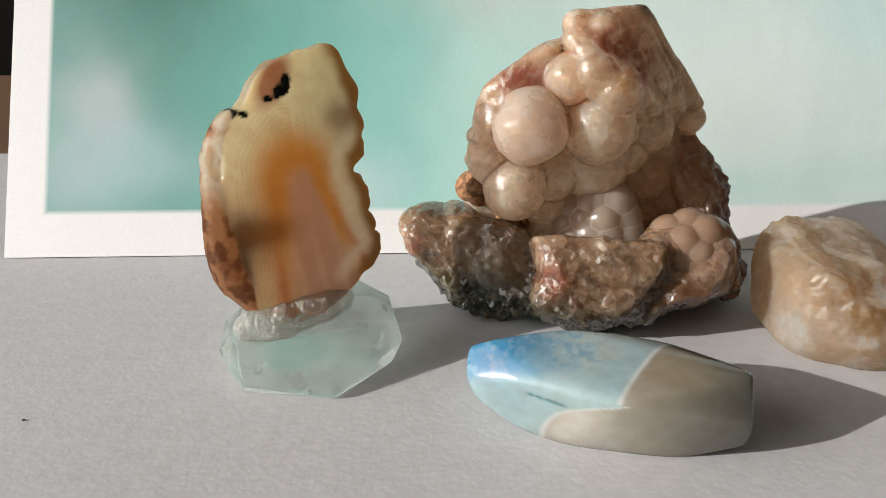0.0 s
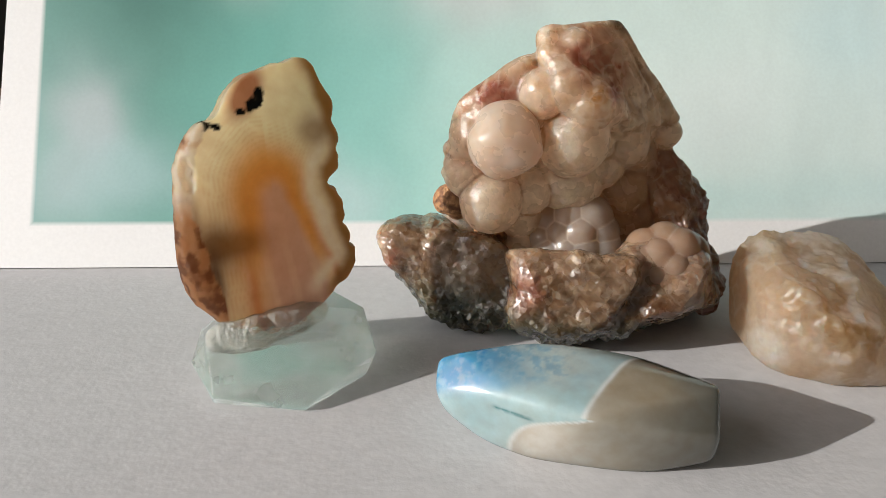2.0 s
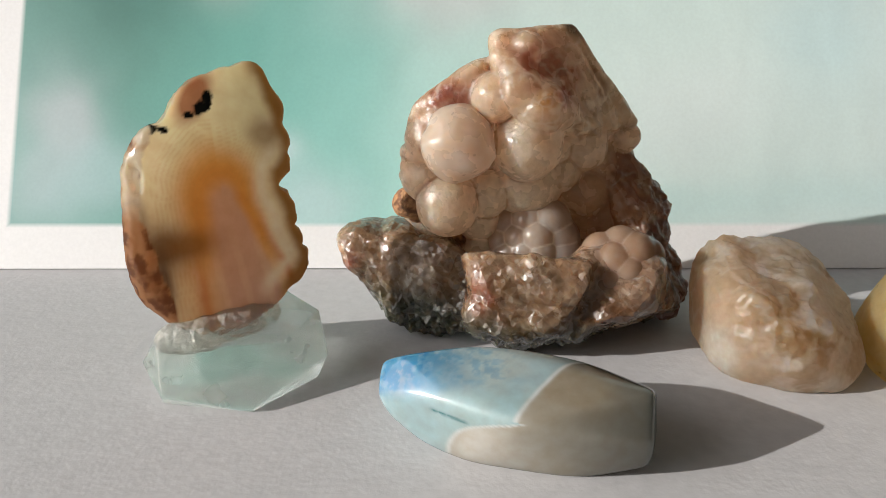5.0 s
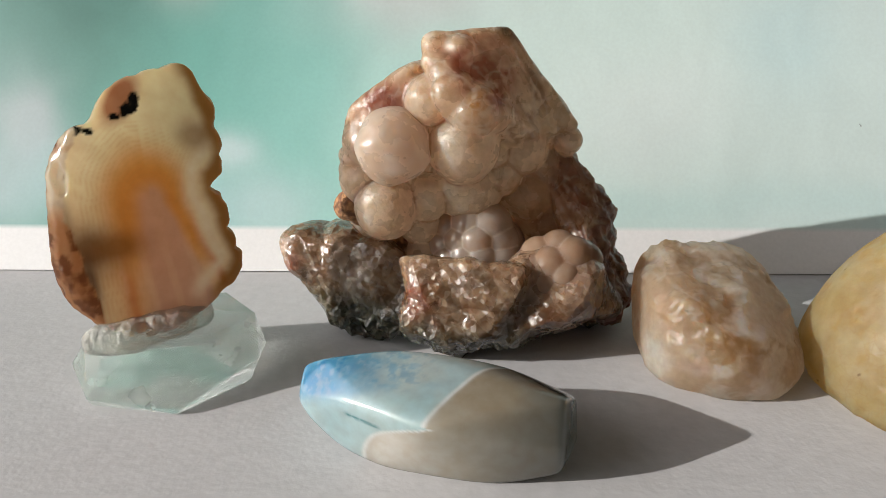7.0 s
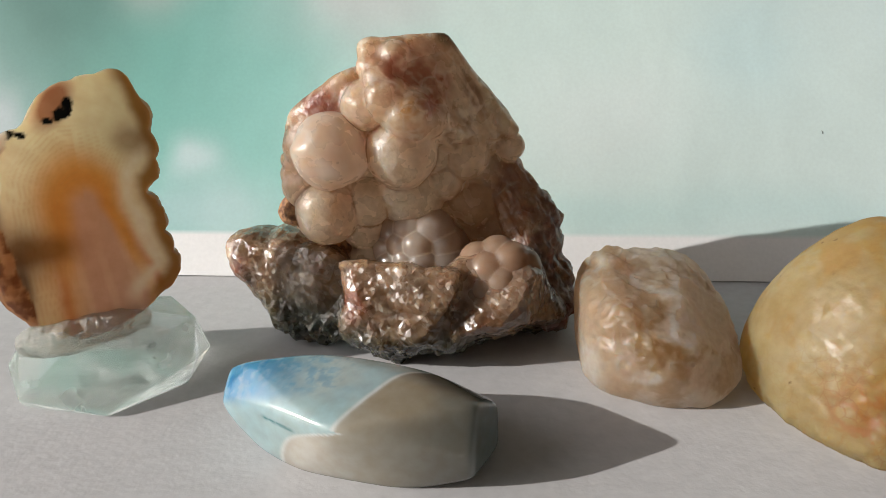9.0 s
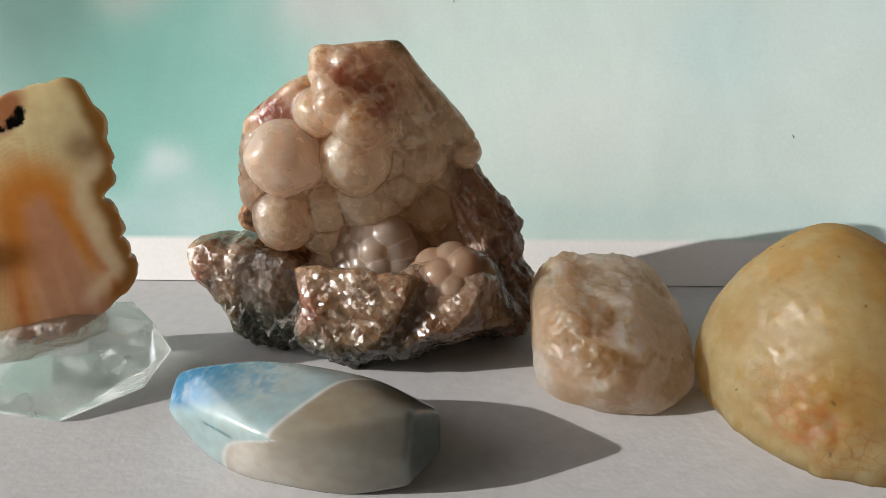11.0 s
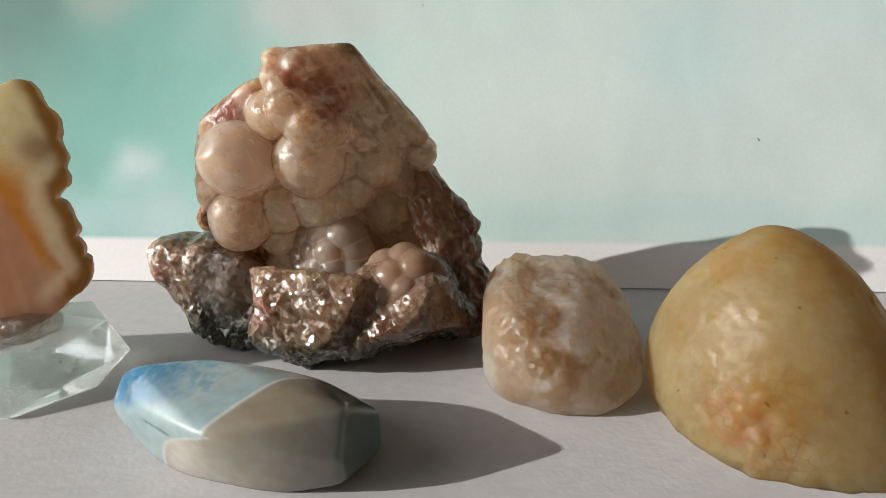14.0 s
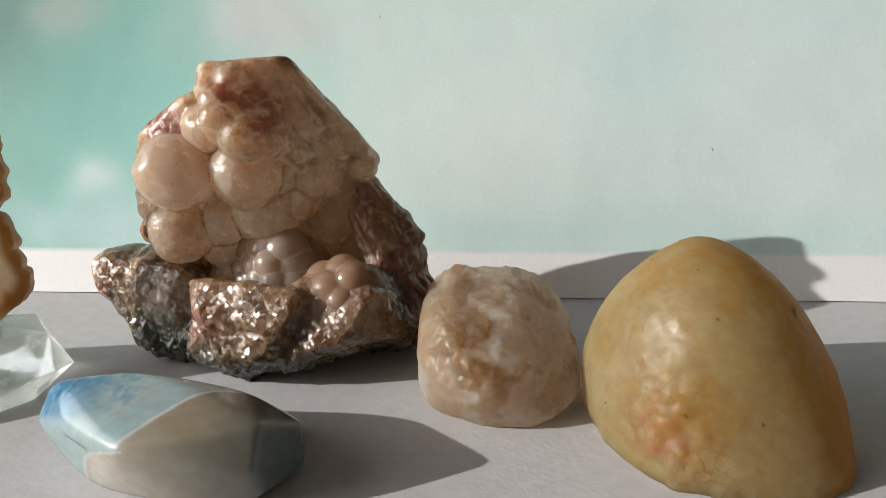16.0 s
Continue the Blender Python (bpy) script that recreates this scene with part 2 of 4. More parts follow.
CHALCEDONY = mineral("chalcedony", 0.28, 1.0, (14, 12, 10), 0.42, (1.6, 0.06, 0.2), coat=0.3, rough_span=0.08, vary=(0.95, 1.03), glassy=0.3)
CRUST = mineral("crystal_crust", 0.24, 1.0, (5, 3.6, 2.4), 0.18, (1.2, 0.4, 0.4), (1.0, 0.46), vary=(0.66, 1.2), rough_span=0.16, coat=0.9, glassy=0.3, vein=(5.0, (0.72, 0.62, 0.50)))
HOST = mineral("host_rock", 0.26, 1.0, (12, 9, 6.5), 0.4, (0.9, 0.5, 0.4), (1.4, 0.2), vary=(0.84, 1.1), coat=0.3, rough_span=0.16, glassy=0.3, vein=(6.0, (0.78, 0.68, 0.58)))
BUBBLE = mineral("bubbly_chalcedony", 0.13, 1.0, (8, 7, 6), 0.4, (0.9, 0.03, 0.2), coat=0.4, rough_span=0.05, vary=(0.95, 1.03), glassy=0.35)
GRIT = mineral("gritty_matrix", 0.85, 0.1, (1, 0.6, 0.4), 0.0, (0.7, 0.9, 0.6), vary=(0.5, 1.3))
AGATE = mineral("banded_agate", 0.14, 0.5, (5, 3.0, 1.6), 0.72, (1.5, 0.03, 0.1), coat=0.3, vary=(0.94, 1.04), rough_span=0.05)
BLUE_AGATE = mineral("dyed_agate", 0.13, 1.0, (9, 9, 9), 0.1, (1.4, 0.02, 0.1), coat=0.25, glassy=0.3, vary=(0.93, 1.05), rough_span=0.04)
MILKY = mineral("milky_chalcedony", 0.42, 1.0, (14, 10, 7), 0.5, (0.8, 0.25, 0.3), (2.0, 0.07), vary=(0.9, 1.05), glassy=0.35, rough_span=0.12, vein=(8.0, (0.74, 0.70, 0.64)))
HONEY = mineral("honey_chalcedony", 0.45, 1.0, (16, 12, 7), 0.5, (1.3, 0.3, 0.3), (1.6, 0.06), vary=(0.92, 1.04), glassy=0.3, vein=(2.6, (0.44, 0.22, 0.08)))

CLEAR, nodes, links, bsdf = material("clear_crystal")
bsdf.inputs["Base Color"].default_value = (0.93, 0.98, 0.96, 1)
bsdf.inputs["Transmission Weight"].default_value, bsdf.inputs["IOR"].default_value = 0.95, 1.5
t = texture(nodes, links, "Noise", 6.0, 5)
links.new(ramp(nodes, links, t.outputs[0], [(0.45, 0.0), (0.75, 0.12)]), bsdf.inputs["Roughness"])
clear_part = nodes.new("ShaderNodeBsdfTransparent")
clear_part.inputs[0].default_value = (0.95, 0.98, 0.97, 1)
cloudy_part = nodes.new("ShaderNodeBsdfTranslucent")
cloudy_part.inputs[0].default_value = (0.86, 0.90, 0.86, 1)
clear_mix, cloudy_mix = nodes.new("ShaderNodeMixShader"), nodes.new("ShaderNodeMixShader")
clear_mix.inputs[0].default_value = 0.16
veils = texture(nodes, links, "Noise", 9.0, 5)
links.new(ramp(nodes, links, veils.outputs[0], [(0.35, 0.10), (0.75, 0.30)]), cloudy_mix.inputs[0])
links.new(bsdf.outputs[0], clear_mix.inputs[1])
links.new(clear_part.outputs[0], clear_mix.inputs[2])
links.new(clear_mix.outputs[0], cloudy_mix.inputs[1])
links.new(cloudy_part.outputs[0], cloudy_mix.inputs[2])
links.new(cloudy_mix.outputs[0], nodes["Material Output"].inputs[0])
GLUE, nodes, links, bsdf = material("clear_glue")
bsdf.inputs["Base Color"].default_value = (0.95, 0.95, 0.88, 1)
bsdf.inputs["Transmission Weight"].default_value, bsdf.inputs["IOR"].default_value, bsdf.inputs["Roughness"].default_value = 0.75, 1.47, 0.18
t = texture(nodes, links, "Noise", 1.6, 4)
bump_from(nodes, links, bsdf, t.outputs[0], 1.0, 0.0016)

PAPER, nodes, links, bsdf = material("white_paper")
t = texture(nodes, links, "Noise", 3.2, 6)
w = texture(nodes, links, "Noise", 40, 3)
a = ramp(nodes, links, t.outputs[0], [(0.3, (0.45, 0.445, 0.45)), (0.7, (0.505, 0.50, 0.505))])
b = ramp(nodes, links, w.outputs[0], [(0.3, 0.95), (0.7, 1.0)])
links.new(times(nodes, links, a, b), bsdf.inputs["Base Color"])
bsdf.inputs["Roughness"].default_value = 0.75
f = texture(nodes, links, "Noise", 1.3, 5)
bump_from(nodes, links, bsdf, f.outputs[0], 0.25, 0.0003)

PRINT, nodes, links, bsdf = material("printed_paper")
at = nodes.new("ShaderNodeAttribute")
at.attribute_name = "tint"
t = texture(nodes, links, "Noise", 1.2, 3)
links.new(times(nodes, links, at.outputs[0], ramp(nodes, links, t.outputs[0], [(0.3, 0.97), (0.7, 1.02)])), bsdf.inputs["Base Color"])
bsdf.inputs["Roughness"].default_value = 0.55


def plain(name, colour, rough, size=60):
    m, nodes, links, bsdf = material(name)
    t = texture(nodes, links, "Noise", size, 5)
    dark = tuple(c * 0.8 for c in colour)
    links.new(ramp(nodes, links, t.outputs[0], [(0.3, dark), (0.7, colour)]), bsdf.inputs["Base Color"])
    bsdf.inputs["Roughness"].default_value = rough
    return m


TABLE_WOOD = plain("table_wood", (0.16, 0.09, 0.05), 0.5)
WALL_PAINT = plain("wall_paint", (0.42, 0.39, 0.35), 0.9, 300)
DARK_WALL = plain("dark_wall", (0.035, 0.03, 0.026), 0.9, 300)

# ---- room round the table: mostly unseen, added to shape the fill light ----
X0, X1, Y0, Y1, Z0, Z1 = -1.5, 2.4, -2.2, 1.5, -0.75, 1.8
WIN = (-1.4, 0.6, 0.05, 1.5)


def shell(name, lo, hi, mat, label):
    bm = bmesh.new()
    box(bm, lo, hi)
    bmesh.ops.recalc_face_normals(bm, faces=bm.faces)
    return tagged(part(name, bm, mat), label, "wall", kind="structure")


shell("floor", (X0, Y0, Z0 - 0.1), (X1, Y1, Z0), TABLE_WOOD, "dark floor of the room under the table")
shell("ceiling", (X0, Y0, Z1), (X1, Y1, Z1 + 0.1), WALL_PAINT, "unseen pale ceiling added to close the room")
# North wall coloured near black in place of the dimness beyond the print.
shell("wall_north", (X0, Y1, Z0), (X1, Y1 + 0.1, Z1), DARK_WALL, "near-black wall standing in for the unlit room behind the table")
shell("wall_south", (X0, Y0 - 0.1, Z0), (X1, Y0, Z1), WALL_PAINT, "unseen pale wall added to close the room")
shell("wall_east", (X1, Y0 - 0.1, Z0), (X1 + 0.1, Y1 + 0.1, Z1), WALL_PAINT, "unseen pale wall added to close the room")
bm = bmesh.new()
for lo, hi in (((X0 - 0.1, Y0 - 0.1, Z0), (X0, WIN[0], Z1)), ((X0 - 0.1, WIN[1], Z0), (X0, Y1 + 0.1, Z1)),
               ((X0 - 0.1, WIN[0], Z0), (X0, WIN[1], WIN[2])), ((X0 - 0.1, WIN[0], WIN[3]), (X0, WIN[1], Z1))):
    box(bm, lo, hi)
bmesh.ops.recalc_face_normals(bm, faces=bm.faces)
tagged(part("wall_west", bm, WALL_PAINT), "unseen pale wall added with a window opening for the sun", "wall", kind="structure")

table = tagged(new("table"), "dark wooden table under the white paper", "table")
table.location = (0.1, 0.2, Z0)
bm = bmesh.new()
box(bm, (-0.6, -0.5, 0.7215), (0.7, 0.5, 0.749))
bmesh.ops.recalc_face_normals(bm, faces=bm.faces)
part("tabletop", bm, TABLE_WOOD, table)
for x in (-0.52, 0.62):
    for y in (-0.42, 0.42):
        bm = bmesh.new()
        box(bm, (x - 0.03, y - 0.03, 0), (x + 0.03, y + 0.03, 0.7205))
        bmesh.ops.recalc_face_normals(bm, faces=bm.faces)
        part("leg", bm, TABLE_WOOD, table)

# white sheet that the stones stand on
bm = bmesh.new()
box(bm, (-0.3, -0.12, -0.0009), (0.5, 0.36, 0.0))
bmesh.ops.recalc_face_normals(bm, faces=bm.faces)
tagged(part("paper_sheet", bm, PAPER), "white grainy paper sheet lying on the table", "paper")

bm = bmesh.new()
bmesh.ops.create_icosphere(bm, subdivisions=2, radius=0.0003, matrix=Matrix.Translation((-0.0473, 0.1416, 0.0002)) @ Matrix.Diagonal((1.3, 0.8, 0.6, 1)))
tagged(part("crumb", bm, DARK_WALL), "tiny dark crumb lying on the white paper", "crumb")

# ---- printed backdrop, leaning back ----
LEAN_BACK = radians(27)
ALONG = Vector((1, 0.07264, 0)).normalized()
BEHIND = Vector((-ALONG.y, ALONG.x, 0))
RISE = Vector((0, 0, math.cos(LEAN_BACK))) + BEHIND * math.sin(LEAN_BACK)
FOOT = Vector((0, 0.2293, 0.0004))
nu, nv = 300, 140
us, vs = np.linspace(-0.110, 0.40, nu), np.linspace(0.0, 0.24, nv)
U, V = (g.ravel() for g in np.meshgrid(us, vs, indexing="ij"))
UV = np.stack((U, V, U * 0), 1)
drift = UV + np.stack((fbm(UV, 0.03, 1) - 0.5, fbm(UV, 0.03, 2) - 0.5, U * 0), 1) * 0.02
# Left stops run darker than the print, to hold some vignetting.
stops = [-0.1, -0.06, -0.02, 0.02, 0.05, 0.09, 0.2, 0.4]
teal = np.stack([np.interp(drift[:, 0], stops, c) for c in (
    (0.15, 0.115, 0.165, 0.29, 0.46, 0.60, 0.62, 0.62),
    (0.37, 0.32, 0.45, 0.59, 0.70, 0.745, 0.74, 0.74),
    (0.33, 0.27, 0.39, 0.54, 0.66, 0.715, 0.72, 0.73))], 1)
# Upper-left dark blobs add corner vignetting to the dark teal of the print.
for c, r, col, k in (((-0.085, 0.115, 0), (0.05, 0.05, 1), (0.07, 0.19, 0.16), 0.6), ((-0.082, 0.045, 0), (0.012, 0.022, 1), (0.46, 0.50, 0.53), 0.75), ((-0.07, 0.03, 0), (0.022, 0.013, 1), (0.38, 0.53, 0.55), 0.6),
                     ((-0.007, 0.041, 0), (0.009, 0.007, 1), (0.56, 0.68, 0.70), 0.8), ((0.004, 0.022, 0), (0.016, 0.012, 1), (0.50, 0.66, 0.67), 0.7),
                     ((-0.02, 0.024, 0), (0.022, 0.01, 1), (0.42, 0.60, 0.62), 0.6), ((-0.058, 0.10, 0), (0.022, 0.02, 1), (0.05, 0.17, 0.14), 0.75),
                     ((-0.01, 0.095, 0), (0.05, 0.03, 1), (0.13, 0.34, 0.30), 0.3), ((-0.025, 0.105, 0), (0.014, 0.012, 1), (0.40, 0.44, 0.42), 0.6), ((0.05, 0.10, 0), (0.03, 0.018, 1), (0.60, 0.63, 0.63), 0.8),
                     ((0.185, 0.078, 0), (0.02, 0.02, 1), (0.52, 0.70, 0.72), 0.6), ((0.24, 0.10, 0), (0.03, 0.02, 1), (0.58, 0.72, 0.74), 0.5),
                     ((0.12, 0.022, 0), (0.06, 0.008, 1), (0.50, 0.70, 0.68), 0.6), ((0.22, 0.02, 0), (0.06, 0.008, 1), (0.52, 0.70, 0.69), 0.5),
                     ((0.13, 0.055, 0), (0.03, 0.02, 1), (0.68, 0.76, 0.75), 0.6)):
    teal = mix(teal, col, np.clip(blob(drift, c, r) * k * 1.15, 0, k))
teal *= (0.93 + 0.14 * fbm(drift * (1, 0.5, 1), 0.012, 4))[:, None]
on_print = (U > -0.0977) & (V > 0.0142)
tints = np.where(on_print[:, None], teal, 0.80)
front = np.outer(U, ALONG) + np.outer(V, RISE) + np.array(FOOT)
idx = np.arange(nu * nv).reshape(nu, nv)
quads = np.stack((idx[:-1, :-1], idx[1:, :-1], idx[1:, 1:], idx[:-1, 1:]), -1).reshape(-1, 4)
rim = np.concatenate((idx[:, 0], idx[-1, 1:], idx[::-1, -1][1:], idx[0, ::-1][1:-1]))
turn_out = np.array(ALONG.cross(RISE))
rear = front[rim] - turn_out * 0.0004
rear_ids = nu * nv + np.arange(len(rim))
side = np.stack((rim, rear_ids, np.roll(rear_ids, -1), np.roll(rim, -1)), 1)
poster = mesh_of("printed_backdrop", np.concatenate((front, rear)) * 1000, np.concatenate((quads, side)), PRINT, np.concatenate((tints, np.full((len(rim), 3), 0.7))), False)
for u0, v0, turn in ((0.204, 0.0497, 70), (0.0905, 0.0985, 20)):
    bm = bmesh.new()
    for k in range(4):
        a = radians(turn + 18 * k)
        base = Vector(FOOT) + ALONG * (u0 + 0.00022 * k * math.cos(a)) + RISE * (v0 + 0.00026 * k) + ALONG.cross(RISE) * 0.00008
        bmesh.ops.create_icosphere(bm, subdivisions=1, radius=0.00013, matrix=Matrix.Translation(base))
    part("lint_speck", bm, DARK_WALL, poster, "dark speck of lint")
tagged(poster, "glossy paper print of teal and white clouds with a white border, leaning upright", "poster")

# ---- botryoidal cluster ----
TOP = [(63.6, 192.0, 75.6), (70.1, 192.0, 76.1), (81.7, 199.0, 77.1), (83.0, 201.5, 75.3), (63.2, 197.0, 71.5), (63.6, 192.0, 68.8), (72.0, 187.5, 60.5), (79.4, 186.5, 57.5), (83.0, 190.0, 60.2), (97.1, 208.0, 54.4), (99.1, 214.0, 50.0), (91.6, 205.0, 47.2), (66.2, 204.0, 63.7), (83.6, 203.5, 69.2), (87.3, 202.5, 44.4), (82.1, 197.0, 51.2), (100.0, 203.0, 53.0)]
LEFTUP = [(44.8, 193.0, 58.2), (60.5, 191.0, 69.3), (51.8, 188.0, 51.1), (62.4, 189.0, 55.0), (44.5, 201.0, 51.3), (60.0, 198.0, 69.3), (45.6, 201.0, 38.0), (43.6, 196.0, 40.7), (64.5, 196.5, 70.0), (62.9, 206.0, 35.4), (52.4, 203.0, 26.5)]
BACK = [(46.6, 204.0, 41.8), (62.1, 203.0, 61.1), (80.3, 206.5, 64.0), (81.5, 200.5, 74.5), (76.0, 212.5, 52.0), (76.0, 217.0, 35.0), (98.4, 212.0, 50.8), (103.3, 211.0, 42.8), (107.5, 213.0, 31.3), (115.3, 212.0, 15.2), (115.4, 207.0, 1.8), (62.4, 207.0, 0.0), (53.8, 203.0, 21.7), (73.2, 213.0, 35.4), (103.7, 219.0, 29.5), (109.3, 220.0, 0.8), (61.3, 217.0, 0.2), (52.0, 207.0, 36.5)]
RIGHT = [(98.7, 206.0, 49.0), (103.5, 209.0, 46.0), (108.7, 211.5, 33.4), (115.9, 211.0, 18.2), (116.5, 208.0, 13.8), (117.0, 201.0, 12.5), (117.0, 199.0, 6.5), (115.4, 200.0, 3.2), (105.9, 187.0, 9.4), (104.6, 192.0, 24.3), (99.2, 201.0, 23.8), (92.7, 203.0, 38.5), (102.8, 217.0, 38.2), (114.8, 218.0, 1.9)]
BASEL = [(25.6, 197.0, 25.5), (28.1, 191.0, 17.4), (33.8, 189.0, 12.8), (42.2, 187.0, 9.3), (42.7, 187.0, 3.6), (49.7, 189.0, 0.1), (60.5, 183.5, 6.0), (59.5, 187.0, 22.7), (47.4, 190.0, 25.9), (35.8, 204.0, 28.3), (43.6, 207.0, 24.6), (54.0, 206.0, 18.9), (30.6, 207.0, 24.2), (44.1, 206.0, 0.0), (27.5, 205.0, 8.0)]
BASEF = [(58.5, 185.0, 23.7), (61.3, 183.0, 25.5), (71.0, 181.0, 24.3), (86.8, 178.0, 24.7), (86.7, 173.0, 19.5), (78.2, 174.0, 9.1), (70.9, 174.5, 8.5), (59.2, 178.0, 8.8), (60.8, 178.0, 17.9), (81.6, 180.0, 3.2), (73.8, 182.0, 0.6), (57.2, 200.0, 16.3), (87.7, 200.0, 15.8), (82.3, 200.0, 0.0), (60.8, 200.0, 0.0)]
BASER = [(86.4, 184.0, 24.0), (93.0, 186.0, 28.4), (100.4, 185.5, 30.6), (103.5, 186.5, 29.5), (104.6, 180.5, 21.8), (89.2, 184.0, 5.0), (82.9, 181.0, 4.2), (103.4, 179.0, 13.5), (97.0, 175.0, 14.4), (88.5, 175.0, 10.0), (87.2, 177.5, 20.4), (106.2, 187.0, 24.9), (113.1, 194.0, 8.5), (89.0, 198.0, 22.4), (107.5, 203.0, 21.6), (110.5, 205.0, 0.8)]
NODULES = [(56.4, 188.4, 51.0, 9.1), (72.8, 191.5, 50.6, 8.7), (53.6, 191.5, 35.4, 8.0), (48.5, 195.0, 41.0, 6.6), (63.2, 195.5, 37.0, 6.2), (73.2, 200.0, 39.6, 9.6), (81.6, 200.5, 42.6, 6.2), (87.0, 200.8, 48.2, 6.4), (64.9, 190.2, 61.6, 5.9), (63.0, 205.0, 20.5, 11.0), (47.0, 205.5, 21.4, 8.2), (78.6, 199.5, 49.0, 6.6), (50.2, 195.0, 51.1, 7.2), (56.1, 196.5, 40.1, 6.0), (61.5, 199.0, 29.9, 6.6), (98.4, 205.0, 50.0, 3.8), (88.6, 208.5, 35.5, 8.6), (96.0, 210.0, 27.0, 8.0)]
CELLS = [(76.3, 204.5, 19.5, 13.3), (69.4, 197.5, 28.9, 4.4), (74.2, 195.5, 30.3, 4.5), (79.6, 195.5, 30.4, 5.0), (68.0, 196.2, 24.6, 4.1), (72.0, 193.8, 26.5, 3.9), (76.6, 192.5, 27.1, 4.1), (81.7, 194.5, 26.6, 4.7), (69.4, 193.5, 21.3, 3.9), (73.6, 191.8, 22.7, 3.7), (77.9, 191.2, 22.8, 4.0), (82.7, 193.0, 22.0, 4.7), (80.6, 192.5, 17.7, 4.3), (75.1, 191.5, 18.3, 4.0)]
KNOBS = [(89.8, 184.1, 22.6, 3.9), (94.0, 184.2, 24.2, 4.2), (99.6, 186.0, 26.2, 4.4), (91.4, 187.8, 25.6, 3.9), (96.4, 188.2, 27.6, 3.9), (97.4, 182.4, 22.0, 3.9), (102.6, 186.8, 25.0, 3.9), (92.4, 181.6, 19.8, 3.7)]
LIP = [(66.0, 193.0, 73.0, 3.6), (65.6, 190.6, 70.4, 3.0), (68.4, 190.2, 68.2, 4.6), (70.2, 188.4, 63.4, 5.4), (75.4, 188.0, 59.4, 6.0), (80.0, 191.0, 58.2, 4.6), (71.6, 191.0, 72.6, 3.6)]
TAN = [(44.1, 199.0, 35.1, 3.8), (46.5, 202.0, 29.1, 3.6), (52.8, 200.0, 25.6, 3.3), (57.5, 199.0, 24.1, 2.4)]


def rock_tint(p):
    """Pigments of the pink chalcedony rock: red stains, white veils and dark green skin."""
    col = flat_colour(p, (0.72, 0.56, 0.43))
    n1, n2 = fbm(p, 12, 1), fbm(p, 3, 2)
    col = mix(col, (0.74, 0.60, 0.47), smooth(n1, 0.5, 0.75) * 0.7)
    col = mix(col, (0.46, 0.29, 0.19), smooth(n2, 0.56, 0.78) * 0.45)
    red = np.maximum.reduce([blob(p, c, r) for c, r in (((76, 188, 70), (5.5, 8, 5)), ((80, 190, 65), (4.5, 8, 6)), ((53, 193, 61), (6, 8, 3.5)))])
    col = mix(col, (0.36, 0.09, 0.05), np.clip(red * (0.25 + 1.5 * smooth(fbm(p, 3.2, 6, 4), 0.3, 0.7)), 0, 0.8))
    ridge = blob(p, (83, 201, 77), (5, 6, 2.6))
    col = mix(col, (0.09, 0.09, 0.06), np.clip(ridge * (0.4 + 1.2 * n2), 0, 0.9))
    orange = blob(p, (76, 184, 62), (2.0, 4, 2.4))
    col = mix(col, (0.55, 0.28, 0.08), np.clip(orange * 1.2, 0, 0.8))
    pale = smooth(p[:, 0], 82, 96) * smooth(p[:, 2], 48, 58)
    col = mix(col, (0.66, 0.56, 0.41), pale * 0.5)
    dark = smooth(p[:, 0] + 5 * (n2 - 0.5), 101, 109) * (1 - smooth(p[:, 2], 38, 46))
    col = mix(col, (0.09, 0.09, 0.075), dark * smooth(n2, 0.25, 0.6) * 0.9)
    brown = smooth(p[:, 0] + 6 * (n1 - 0.5), 88, 97) * (1 - smooth(p[:, 2], 44, 56))
    col = mix(col, (0.34, 0.21, 0.14), brown * 0.75)
    grain = p @ np.array(((0.8, 0, 0.2), (0, 1, 0), (0.6, 0, 0.25)))
    crease = smooth(ridges(grain, 3.2, 31, 3), 0.66, 0.86) * smooth(p[:, 0], 74, 82)
    col = mix(col, (0.34, 0.20, 0.13), crease * smooth(n1, 0.3, 0.6) * 0.75)
    veil = smooth(ridges(p, 5.0, 37, 2), 0.8, 0.93)
    col = mix(col, (0.90, 0.82, 0.72), veil * 0.55)
    purple = smooth(fbm(p, 6, 9), 0.5, 0.7) * smooth(p[:, 0], 84, 94) * (1 - smooth(p[:, 2], 40, 50))
    return mix(col, (0.25, 0.12, 0.12), purple * 0.7)


